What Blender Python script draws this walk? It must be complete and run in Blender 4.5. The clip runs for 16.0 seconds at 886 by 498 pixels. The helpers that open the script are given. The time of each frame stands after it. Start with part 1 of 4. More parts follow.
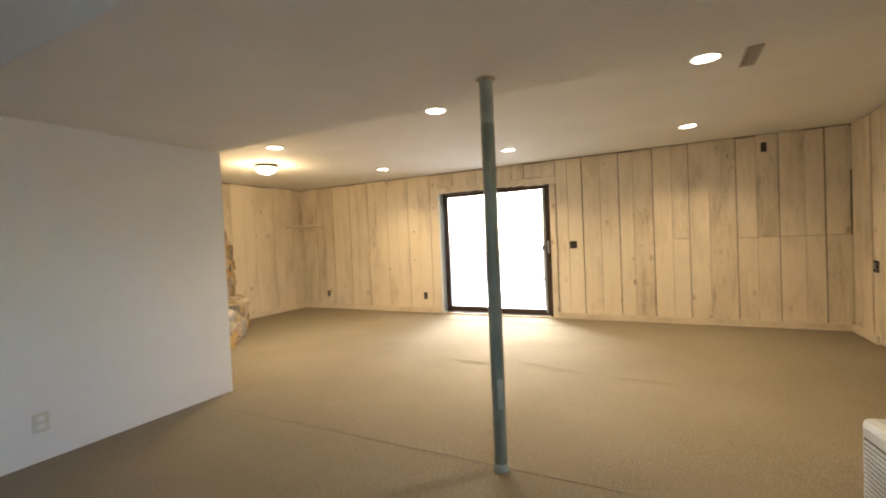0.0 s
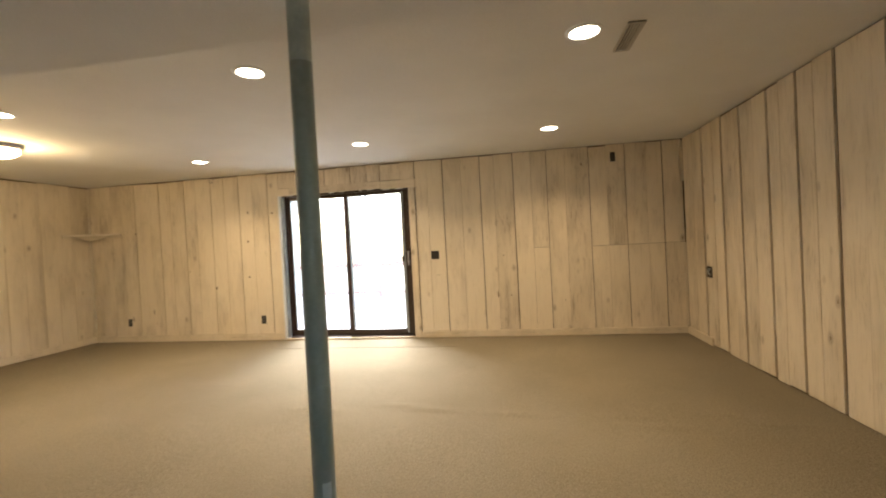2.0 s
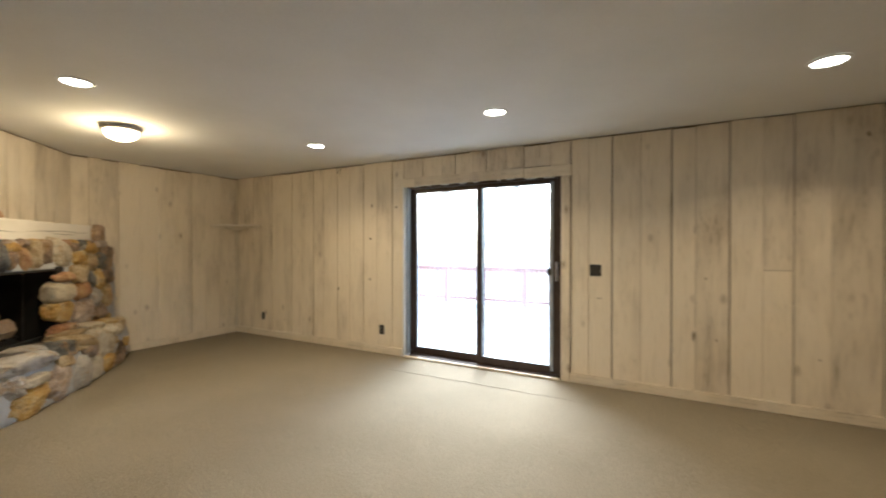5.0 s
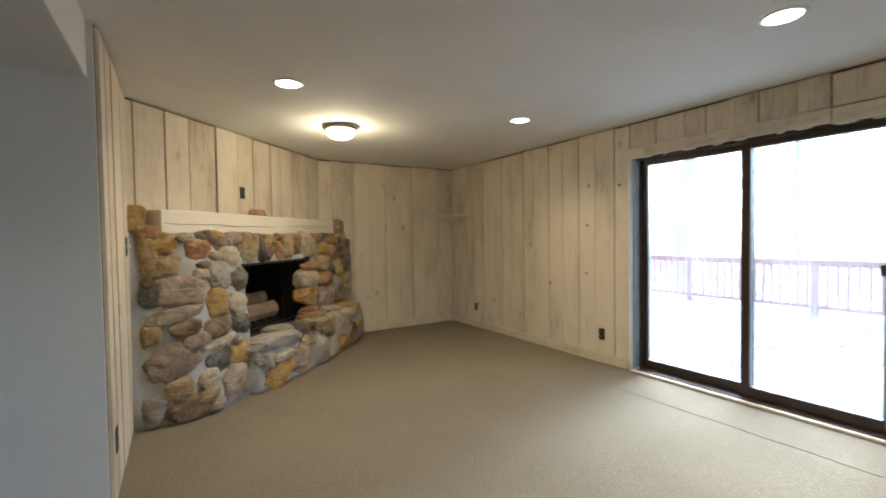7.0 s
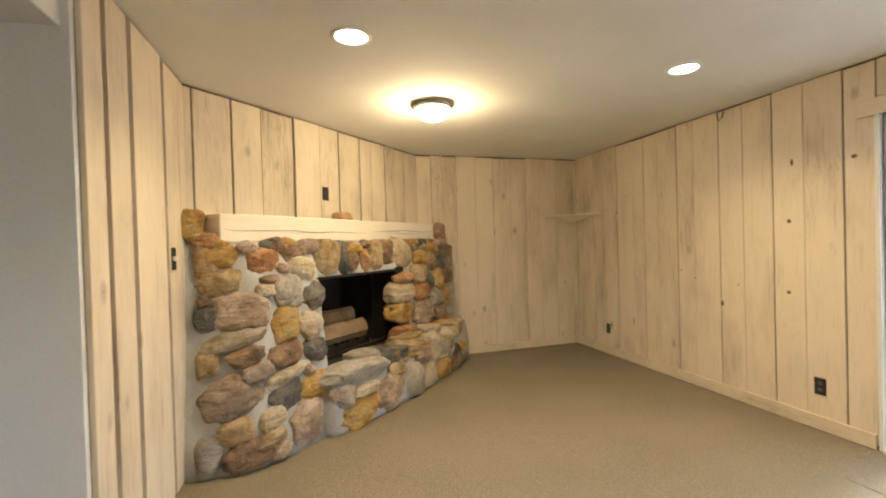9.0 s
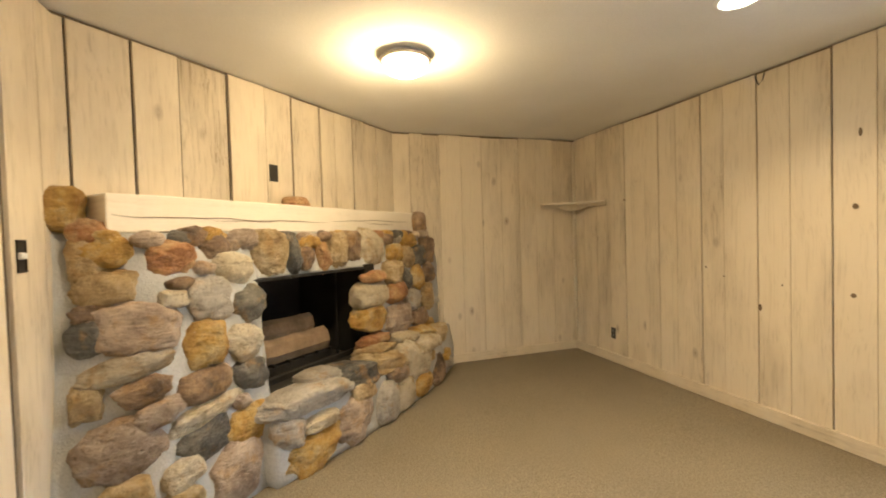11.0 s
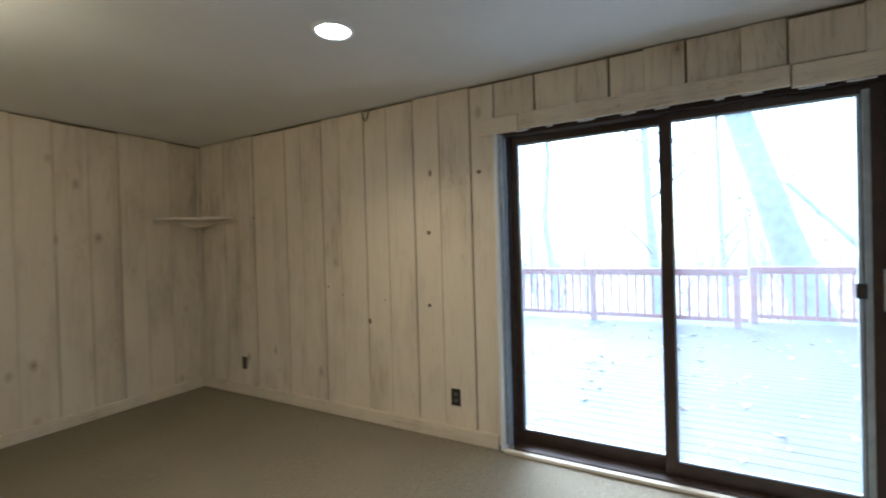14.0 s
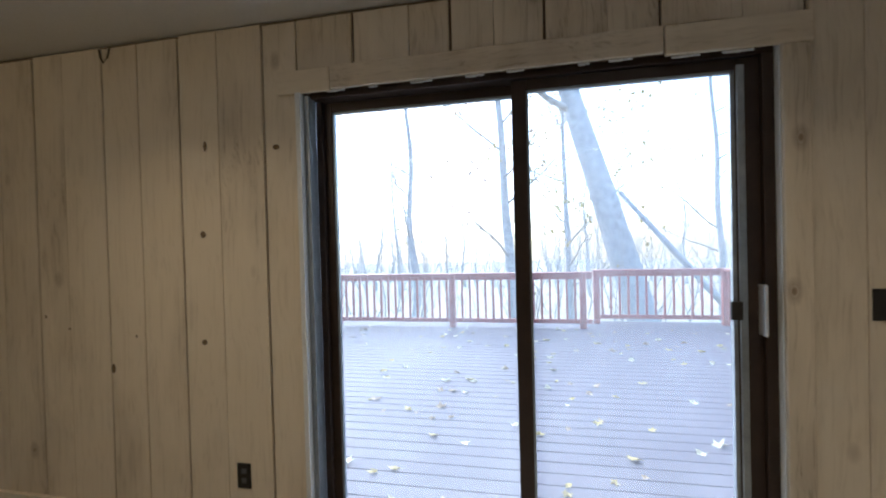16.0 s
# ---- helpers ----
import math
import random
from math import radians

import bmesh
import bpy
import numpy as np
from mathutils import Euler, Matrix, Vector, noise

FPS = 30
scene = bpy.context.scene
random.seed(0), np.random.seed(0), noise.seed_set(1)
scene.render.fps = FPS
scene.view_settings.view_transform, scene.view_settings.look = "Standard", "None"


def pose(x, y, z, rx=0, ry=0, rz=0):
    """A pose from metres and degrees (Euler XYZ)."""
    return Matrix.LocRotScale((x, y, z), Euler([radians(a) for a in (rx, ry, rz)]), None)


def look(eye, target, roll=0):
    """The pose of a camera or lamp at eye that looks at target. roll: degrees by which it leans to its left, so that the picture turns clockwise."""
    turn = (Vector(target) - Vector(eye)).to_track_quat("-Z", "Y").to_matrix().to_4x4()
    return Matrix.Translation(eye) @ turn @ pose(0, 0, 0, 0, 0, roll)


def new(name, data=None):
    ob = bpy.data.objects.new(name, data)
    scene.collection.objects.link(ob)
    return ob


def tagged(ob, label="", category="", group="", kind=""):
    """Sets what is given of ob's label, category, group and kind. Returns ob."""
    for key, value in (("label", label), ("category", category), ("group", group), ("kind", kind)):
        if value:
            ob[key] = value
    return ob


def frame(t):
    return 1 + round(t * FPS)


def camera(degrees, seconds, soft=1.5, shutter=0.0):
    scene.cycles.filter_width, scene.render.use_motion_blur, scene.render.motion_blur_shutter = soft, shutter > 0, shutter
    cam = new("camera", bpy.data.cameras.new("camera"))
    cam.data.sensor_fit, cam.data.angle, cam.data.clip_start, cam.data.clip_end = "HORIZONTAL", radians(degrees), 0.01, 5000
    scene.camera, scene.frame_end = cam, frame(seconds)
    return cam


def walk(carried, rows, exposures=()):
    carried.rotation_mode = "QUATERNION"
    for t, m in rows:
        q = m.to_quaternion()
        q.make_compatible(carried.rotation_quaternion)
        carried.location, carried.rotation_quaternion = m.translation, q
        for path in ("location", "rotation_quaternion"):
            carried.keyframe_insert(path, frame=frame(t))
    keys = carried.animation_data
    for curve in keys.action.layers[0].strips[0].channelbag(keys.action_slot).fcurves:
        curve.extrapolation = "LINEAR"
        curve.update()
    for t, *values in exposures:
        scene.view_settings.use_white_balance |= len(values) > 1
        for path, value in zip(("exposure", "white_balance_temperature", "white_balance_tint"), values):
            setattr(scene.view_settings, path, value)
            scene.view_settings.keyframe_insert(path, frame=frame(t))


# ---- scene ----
cam = camera(91.3, 16.0, soft=1.9, shutter=0.5)
PATH = [
    (0, (-0.307, 0.969, 1.259), (-1.227, 2.745, 1.214), -2.5),
    (0.5, (-0.423, 1.171, 1.262), (-1.18, 3.022, 1.226), -2.6),
    (1, (-0.497, 1.396, 1.257), (-1.059, 3.315, 1.238), -2.8),
    (1.5, (-0.494, 1.629, 1.25), (-0.93, 3.581, 1.234), -3.0),
    (2, (-0.484, 1.826, 1.254), (-0.81, 3.799, 1.225), -3.0),
    (2.5, (-0.481, 2.02, 1.253), (-0.743, 4.003, 1.233), -2.6),
    (3, (-0.454, 2.258, 1.301), (-0.758, 4.234, 1.266), -1.5),
    (3.2, (-0.447, 2.364, 1.347), (-0.785, 4.334, 1.288), -1.4),
    (5.3, (-0.815, 3.309, 1.313), (-1.958, 4.949, 1.313), -0.0),
    (5.5, (-0.836, 3.381, 1.317), (-2.092, 4.937, 1.31), -0.3),
    (6, (-0.947, 3.531, 1.322), (-2.409, 4.895, 1.306), -0.7),
    (6.5, (-1.016, 3.659, 1.328), (-2.617, 4.859, 1.299), -0.8),
    (7, (-1.13, 3.791, 1.32), (-2.834, 4.837, 1.263), -0.9),
    (7.5, (-1.329, 3.895, 1.335), (-3.108, 4.806, 1.269), -0.8),
    (8, (-1.521, 4.012, 1.315), (-3.385, 4.737, 1.265), -1.2),
    (8.2, (-1.621, 4.065, 1.33), (-3.514, 4.706, 1.284), -1.1),
    (10.3, (-2.467, 4.438, 1.314), (-4.391, 4.982, 1.298), -1.8),
    (10.5, (-2.535, 4.452, 1.317), (-4.454, 5.016, 1.288), -1.8),
    (11, (-2.646, 4.513, 1.309), (-4.546, 5.138, 1.256), -1.7),
    (11.5, (-2.714, 4.538, 1.301), (-4.571, 5.277, 1.249), -1.7),
    (12, (-2.752, 4.560, 1.312), (-4.53, 5.474, 1.262), -1.5),
    (12.5, (-2.756, 4.583, 1.313), (-4.374, 5.758, 1.268), -1.3),
    (13, (-2.753, 4.618, 1.313), (-4.147, 6.051, 1.28), -1.4),
    (13.5, (-2.72, 4.716, 1.315), (-3.891, 6.337, 1.289), -1.7),
    (14, (-2.695, 4.898, 1.328), (-3.663, 6.648, 1.31), -1.6),
    (14.5, (-2.635, 5.138, 1.344), (-3.446, 6.966, 1.34), -1.8),
    (15, (-2.633, 5.318, 1.33), (-3.247, 7.221, 1.323), -1.6),
    (15.5, (-2.668, 5.517, 1.342), (-3.141, 7.461, 1.323), -1.5),
    (16, (-2.721, 5.735, 1.343), (-3.133, 7.692, 1.32), -1.5),
]
# light levels: sky, each downlight, the bowl lamp; the film camera's own exposure
SKY, DOWN, DOME = 0.15, 1.25, 2.3
EXPOSURES = [
    (0, 4.05, 6350, 9), (1.5, 3.87, 6500, 9), (3, 3.5, 5900, 8), (5.5, 3.35, 5400, 5), (7, 3.15, 5150, 4), (8, 3.5, 5600, 5), (10.5, 3.85, 6200, 7),
    (11.5, 3.85, 6200, 7), (12.5, 3.9, 5700, 6), (13.2, 3.35, 5250, 4), (14, 2.85, 4750, 3), (15, 2.4, 4850, 5), (16, 2.1, 5150, 8)]
walk(cam, [(t, look(eye, target, roll)) for t, eye, target, roll in PATH], EXPOSURES)

# ---- world and sun: an overcast autumn noon ----
world = bpy.data.worlds.new("sky")
scene.world = world
world.use_nodes = True
wt = world.node_tree
sky = wt.nodes.new("ShaderNodeTexSky")
sky.sky_type, sky.sun_disc = "NISHITA", False
sky.sun_elevation, sky.sun_rotation, sky.dust_density, sky.air_density = radians(40), radians(335), 2.0, 1.0
bg = wt.nodes["Background"]
bg.inputs["Strength"].default_value = SKY
pale = wt.nodes.new("ShaderNodeHueSaturation")
pale.inputs["Saturation"].default_value = 1.0
wt.links.new(sky.outputs[0], pale.inputs["Color"])
wt.links.new(pale.outputs[0], bg.inputs[0])
sun_data = bpy.data.lights.new("sun", "SUN")
sun_data.energy, sun_data.angle, sun_data.color = 1.5, radians(40), (1.0, 0.97, 0.94)
sun_ob = new("sun", sun_data)
sun_ob.matrix_basis = look((-14, 38, 23), (-2.5, 13, 0))


# ---- materials ----
def nodes_of(name):
    m = bpy.data.materials.new(name)
    m.use_nodes = True
    nt = m.node_tree
    return m, nt, nt.nodes["Principled BSDF"]


def add(nt, kind, links=(), **values):
    n = nt.nodes.new(kind)
    for k, v in values.items():
        n.inputs[k.replace("_", " ")].default_value = v
    for k, s in links:
        nt.links.new(s, n.inputs[k])
    return n


def math_node(nt, op, a, b=None, clamp=False):
    n = nt.nodes.new("ShaderNodeMath")
    n.operation, n.use_clamp = op, clamp
    for i, v in enumerate((a, b)):
        if v is None:
            continue
        if isinstance(v, (int, float)):
            n.inputs[i].default_value = v
        else:
            nt.links.new(v, n.inputs[i])
    return n.outputs[0]


def ramp(nt, fac, stops):
    n = nt.nodes.new("ShaderNodeValToRGB")
    el = n.color_ramp.elements
    while len(el) < len(stops):
        el.new(0.5)
    for e, (p, c) in zip(el, stops):
        e.position, e.color = p, (*c, 1)
    nt.links.new(fac, n.inputs[0])
    return n.outputs[0]


def mixed(nt, fac, a, b, mode="MIX"):
    n = nt.nodes.new("ShaderNodeMix")
    n.data_type, n.blend_type = "RGBA", mode
    for i, v in ((0, fac), (6, a), (7, b)):
        if isinstance(v, tuple):
            n.inputs[i].default_value = (*v, 1)
        elif isinstance(v, (int, float)):
            n.inputs[i].default_value = v
        else:
            nt.links.new(v, n.inputs[i])
    return n.outputs[2]


def coords(nt, scale=(1, 1, 1), shift=0.0):
    """Object coordinates, scaled; shifted by each object's own random number."""
    tc = nt.nodes.new("ShaderNodeTexCoord")
    out = tc.outputs["Object"]
    if shift:
        info = nt.nodes.new("ShaderNodeObjectInfo")
        out = add(nt, "ShaderNodeVectorMath", [(0, out), (1, math_node(nt, "MULTIPLY", info.outputs["Random"], shift))]).outputs[0]
    mp = add(nt, "ShaderNodeMapping", [("Vector", out)])
    mp.inputs["Scale"].default_value = scale
    return mp.outputs[0]


def noise_tex(nt, vec, scale, detail=4.0, rough=0.55):
    return add(nt, "ShaderNodeTexNoise", [("Vector", vec)], Scale=scale, Detail=detail, Roughness=rough).outputs[0]


def relief(nt, b, height, strength=0.3, distance=0.01):
    n = add(nt, "ShaderNodeBump", [("Height", height)], Strength=strength, Distance=distance)
    nt.links.new(n.outputs[0], b.inputs["Normal"])


def simple(name, a, b, scale=8.0, rough=0.6, metal=0.0, bump=0.15, fine=120.0, dist=0.004):
    """Two tones in broad patches, with a fine grain on top."""
    m, nt, p = nodes_of(name)
    v = coords(nt)
    broad, grain = noise_tex(nt, v, scale), noise_tex(nt, v, fine, 3)
    c = mixed(nt, ramp(nt, broad, [(0.3, (0, 0, 0)), (0.7, (1, 1, 1))]), a, b)
    c = mixed(nt, 0.25, c, ramp(nt, grain, [(0.3, (0.5, 0.5, 0.5)), (0.7, (1, 1, 1))]), "MULTIPLY")
    nt.links.new(c, p.inputs["Base Color"])
    nt.links.new(ramp(nt, broad, [(0.2, (rough * 0.85,) * 3), (0.8, (min(1, rough * 1.15),) * 3)]), p.inputs["Roughness"])
    p.inputs["Metallic"].default_value = metal
    relief(nt, p, grain, bump, dist)
    return m


def washed_wood(name, pale, stain, amount, scale=(1, 1, 1), knots=0.8):
    """Rough-sawn boards under a thin white wash: cloudy patches, fine grain along z, weathered streaks on some boards, a few knots."""
    m, nt, p = nodes_of(name)
    sx, sy, sz = scale
    info = nt.nodes.new("ShaderNodeObjectInfo")
    bend = noise_tex(nt, coords(nt, (2.5, 2.5, 1.3), 19), 1.0, 2)
    streak = noise_tex(nt, coords(nt, (5 * sx, 5 * sy, 0.9 * sz), 37), 1.0, 6, 0.62)
    cloud = noise_tex(nt, coords(nt, (3.4, 3.4, 1.5), 11), 1.0, 5)
    fine = add(nt, "ShaderNodeVectorMath", [(0, coords(nt, (70 * sx, 70 * sy, 2.6 * sz), 23)), (1, math_node(nt, "MULTIPLY", bend, 9.0))]).outputs[0]
    grain = noise_tex(nt, fine, 1.0, 5, 0.65)
    fac = math_node(nt, "MULTIPLY", math_node(nt, "ADD", math_node(nt, "MULTIPLY", streak, 0.9), cloud), 0.52)
    fac = math_node(nt, "ADD", fac, math_node(nt, "MULTIPLY", math_node(nt, "SUBTRACT", info.outputs["Random"], 0.5), 0.14))
    worn = ramp(nt, fac, [(0.44, (0, 0, 0)), (0.56, (0.3,) * 3), (0.70, (1,) * 3)])
    c = mixed(nt, worn, pale, stain)
    lines = ramp(nt, grain, [(0.36, (0.50, 0.45, 0.38)), (0.48, (1, 1, 1))])
    c = mixed(nt, math_node(nt, "MULTIPLY", math_node(nt, "ADD", worn, 0.22, True), amount), c, lines, "MULTIPLY")
    vor = add(nt, "ShaderNodeTexVoronoi", [("Vector", coords(nt, (5.2 * sx, 5.2 * sy, 3.0 * sz), 53))], Scale=1.0)
    core = ramp(nt, vor.outputs["Distance"], [(0.035, (1, 1, 1)), (0.06, (0.3,) * 3), (0.075, (0.55,) * 3), (0.17, (0, 0, 0))])
    pick = math_node(nt, "GREATER_THAN", add(nt, "ShaderNodeSeparateColor", [(0, vor.outputs["Color"])]).outputs[0], 0.55)
    knot = math_node(nt, "MULTIPLY", core, pick)
    c = mixed(nt, math_node(nt, "MULTIPLY", knot, knots), c, (0.17, 0.11, 0.065))
    nt.links.new(c, p.inputs["Base Color"])
    p.inputs["Roughness"].default_value = 0.72
    relief(nt, p, math_node(nt, "SUBTRACT", math_node(nt, "ADD", grain, cloud), math_node(nt, "MULTIPLY", knot, 0.8)), 0.4, 0.004)
    return m


def glowing(name, colour, strength):
    m, nt, p = nodes_of(name)
    p.inputs["Base Color"].default_value = (0.9, 0.9, 0.88, 1)
    p.inputs["Emission Color"].default_value = (*colour, 1)
    p.inputs["Emission Strength"].default_value = strength
    return m


def carpet_material():
    m, nt, p = nodes_of("carpet")
    v = coords(nt)
    tuft, mid, broad = noise_tex(nt, v, 170, 3, 0.7), noise_tex(nt, v, 85, 5, 0.75), noise_tex(nt, v, 1.4, 4)
    c = mixed(nt, ramp(nt, mid, [(0.34, (0, 0, 0)), (0.66, (1, 1, 1))]), (0.21, 0.182, 0.132), (0.335, 0.297, 0.226))
    c = mixed(nt, 0.55, c, ramp(nt, tuft, [(0.32, (0.45, 0.43, 0.4)), (0.6, (1, 1, 1))]), "MULTIPLY")
    c = mixed(nt, 0.3, c, ramp(nt, broad, [(0.35, (0.72, 0.7, 0.66)), (0.65, (1, 1, 1))]), "MULTIPLY")
    nt.links.new(c, p.inputs["Base Color"])
    p.inputs["Roughness"].default_value = 0.95
    p.inputs["Specular IOR Level"].default_value = 0.04
    relief(nt, p, math_node(nt, "ADD", tuft, mid), 0.6, 0.006)
    return m


def stone_material(name, a, b, c3, vein=0.6):
    """Broken fieldstone: broad tones, rusty blotches, bedded streaks, dark pits and pale crystals."""
    m, nt, p = nodes_of(name)
    v = coords(nt, (1, 1, 1), 91)
    big, fine, pit = noise_tex(nt, v, 6, 8, 0.66), noise_tex(nt, v, 46, 6, 0.72), noise_tex(nt, v, 19, 7, 0.72)
    bed = noise_tex(nt, coords(nt, (7, 7, 34), 57), 1.0, 6, 0.65)
    c = ramp(nt, big, [(0.34, a), (0.49, b), (0.64, c3)])
    c = mixed(nt, ramp(nt, noise_tex(nt, v, 9, 4, 0.6), [(0.54, (0, 0, 0)), (0.66, (0.5,) * 3)]), c, (0.50, 0.30, 0.10))
    c = mixed(nt, vein * 0.8, c, ramp(nt, bed, [(0.34, (0.52, 0.46, 0.40)), (0.46, (1, 1, 1))]), "MULTIPLY")
    c = mixed(nt, vein, c, ramp(nt, fine, [(0.33, (0.34, 0.30, 0.25)), (0.45, (1, 1, 1))]), "MULTIPLY")
    c = mixed(nt, ramp(nt, fine, [(0.60, (0, 0, 0)), (0.74, (0.55,) * 3)]), c, (0.72, 0.66, 0.54))
    info = nt.nodes.new("ShaderNodeObjectInfo")
    c = mixed(nt, 0.5, c, ramp(nt, info.outputs["Random"], [(0, (0.62, 0.62, 0.64)), (1, (1, 0.98, 0.95))]), "MULTIPLY")
    nt.links.new(c, p.inputs["Base Color"])
    nt.links.new(ramp(nt, pit, [(0.3, (0.36,) * 3), (0.7, (0.75,) * 3)]), p.inputs["Roughness"])
    relief(nt, p, math_node(nt, "ADD", math_node(nt, "ADD", pit, bed), math_node(nt, "MULTIPLY", fine, 0.5)), 1.0, 0.03)
    return m


def glass_material():
    m, nt, p = nodes_of("window_glass")
    out = nt.nodes["Material Output"]
    clear = add(nt, "ShaderNodeBsdfTransparent")
    clear.inputs[0].default_value = (0.93, 0.96, 0.96, 1)
    gloss = add(nt, "ShaderNodeBsdfGlossy", Roughness=0.02)
    fres = add(nt, "ShaderNodeFresnel", IOR=1.45)
    mix = add(nt, "ShaderNodeMixShader", [(0, fres.outputs[0]), (1, clear.outputs[0]), (2, gloss.outputs[0])])
    # Translucent share stands for the veiling glare over the bright outdoors.
    film = add(nt, "ShaderNodeBsdfTranslucent")
    veil_noise = noise_tex(nt, coords(nt), 3.0, 4)
    amount = ramp(nt, veil_noise, [(0.3, (0.04,) * 3), (0.7, (0.07,) * 3)])
    veiled = add(nt, "ShaderNodeMixShader", [(0, amount), (1, mix.outputs[0]), (2, film.outputs[0])])
    nt.links.new(veiled.outputs[0], out.inputs[0])
    return m


M_CARPET = carpet_material()
M_PLANK = washed_wood("whitewashed_boards", (0.72, 0.64, 0.51), (0.42, 0.36, 0.275), 0.8)
M_TRIM = simple("whitewashed_trim", (0.62, 0.555, 0.44), (0.72, 0.655, 0.535), 4, 0.7, 0, 0.2, 70)
M_BEAM = washed_wood("painted_beam", (0.80, 0.75, 0.66), (0.66, 0.60, 0.50), 0.25, (0.15, 0.15, 30), 0.0)
M_CASING = washed_wood("whitewashed_casing", (0.70, 0.62, 0.49), (0.50, 0.43, 0.33), 0.6, (0.12, 0.12, 26), 0.0)
M_BACK = simple("old_dark_boards", (0.13, 0.10, 0.07), (0.21, 0.165, 0.115), 6, 0.9)
M_CEIL = simple("ceiling_paint", (0.72, 0.72, 0.71), (0.78, 0.78, 0.77), 2.0, 0.85, 0, 0.25, 160, 0.003)
M_DRYWALL = simple("white_wall_paint", (0.76, 0.775, 0.78), (0.81, 0.825, 0.83), 1.5, 0.55, 0, 0.1, 220, 0.002)
M_BROWN = simple("brown_anodised_frame", (0.035, 0.022, 0.016), (0.055, 0.034, 0.024), 9, 0.42, 0.3, 0.06)
M_GREYMETAL = simple("grey_channel", (0.30, 0.33, 0.35), (0.42, 0.45, 0.47), 14, 0.4, 0.6, 0.05)
M_CHROME = simple("chrome", (0.75, 0.75, 0.76), (0.85, 0.85, 0.85), 10, 0.3, 0.55, 0.02)
M_BLACK = simple("black_box", (0.012, 0.011, 0.01), (0.03, 0.026, 0.022), 20, 0.6)
M_SOOT = simple("soot", (0.010, 0.009, 0.008), (0.035, 0.03, 0.026), 5, 0.95, 0, 0.4, 60)
M_IRON = simple("cast_iron", (0.02, 0.02, 0.02), (0.05, 0.045, 0.04), 12, 0.6, 0.6, 0.3, 90)
M_LOG = simple("split_log", (0.20, 0.135, 0.08), (0.36, 0.26, 0.165), 9, 0.85, 0, 0.5, 70, 0.01)
M_MORTAR = simple("mortar", (0.42, 0.43, 0.435), (0.56, 0.57, 0.575), 7, 0.9, 0, 0.5, 90, 0.008)
M_POLE = simple("green_grey_paint", (0.185, 0.215, 0.175), (0.245, 0.275, 0.23), 6, 0.38, 0, 0.12, 60)
M_POLEUP = simple("worn_green_paint", (0.28, 0.32, 0.27), (0.47, 0.50, 0.44), 7, 0.45, 0, 0.1, 70)
M_WHITE = simple("white_plastic", (0.74, 0.76, 0.77), (0.79, 0.81, 0.82), 5, 0.38, 0, 0.03)
M_IVORY = simple("ivory_plastic", (0.60, 0.59, 0.54), (0.65, 0.64, 0.59), 9, 0.4, 0, 0.03)
M_GREYPL = simple("grey_plastic", (0.08, 0.085, 0.09), (0.12, 0.125, 0.13), 12, 0.4, 0, 0.03)
M_VENT = simple("grey_vent_enamel", (0.38, 0.37, 0.35), (0.46, 0.45, 0.43), 12, 0.5, 0.2, 0.05)
M_NICKEL = simple("brushed_nickel", (0.36, 0.33, 0.29), (0.48, 0.44, 0.39), 22, 0.4, 0.7, 0.1)
M_GLASS = glass_material()
M_LENS = glowing("downlight_glow", (1.0, 0.86, 0.66), 2.5)
M_BOWL = glowing("bowl_glow", (1.0, 0.74, 0.40), 2.2)
M_DECK = simple("weathered_deck_stain", (0.085, 0.07, 0.082), (0.135, 0.113, 0.128), 3.0, 0.72, 0, 0.3, 60)
M_RAIL = simple("red_rail_stain", (0.36, 0.11, 0.09), (0.48, 0.16, 0.13), 5, 0.6, 0, 0.2, 60)
M_BARK = simple("grey_bark", (0.36, 0.355, 0.35), (0.54, 0.53, 0.51), 6, 0.95, 0, 0.9, 26, 0.04)
M_TWIG = simple("twig_bark", (0.30, 0.27, 0.24), (0.44, 0.40, 0.36), 6, 0.95)
M_LEAFY = simple("yellow_leaf", (0.42, 0.32, 0.08), (0.55, 0.42, 0.16), 3, 0.7)
M_LEAFB = simple("brown_leaf", (0.34, 0.22, 0.12), (0.48, 0.36, 0.22), 3, 0.75)
M_LITTER = simple("leaf_litter", (0.27, 0.22, 0.15), (0.45, 0.38, 0.27), 1.5, 0.95, 0, 0.6, 12, 0.03)
STONES = {
    "gold": stone_material("gold_stone", (0.36, 0.19, 0.045), (0.60, 0.38, 0.10), (0.66, 0.54, 0.30)),
    "rust": stone_material("rust_stone", (0.24, 0.108, 0.06), (0.48, 0.24, 0.108), (0.672, 0.48, 0.264)),
    "brown": stone_material("brown_stone", (0.117, 0.0845, 0.065), (0.312, 0.215, 0.143), (0.546, 0.403, 0.26)),
    "mauve": stone_material("mauve_stone", (0.263, 0.194, 0.15), (0.463, 0.369, 0.294), (0.65, 0.544, 0.438)),
    "cream": stone_material("cream_stone", (0.418, 0.341, 0.22), (0.66, 0.589, 0.44), (0.748, 0.693, 0.583)),
    "tan": stone_material("tan_stone", (0.312, 0.216, 0.108), (0.552, 0.42, 0.228), (0.72, 0.6, 0.396)),
    "grey": stone_material("grey_stone", (0.396, 0.372, 0.342), (0.528, 0.504, 0.456), (0.648, 0.612, 0.552)),
    "slate": stone_material("slate_stone", (0.07, 0.072, 0.075), (0.14, 0.14, 0.135), (0.26, 0.25, 0.22)),
}


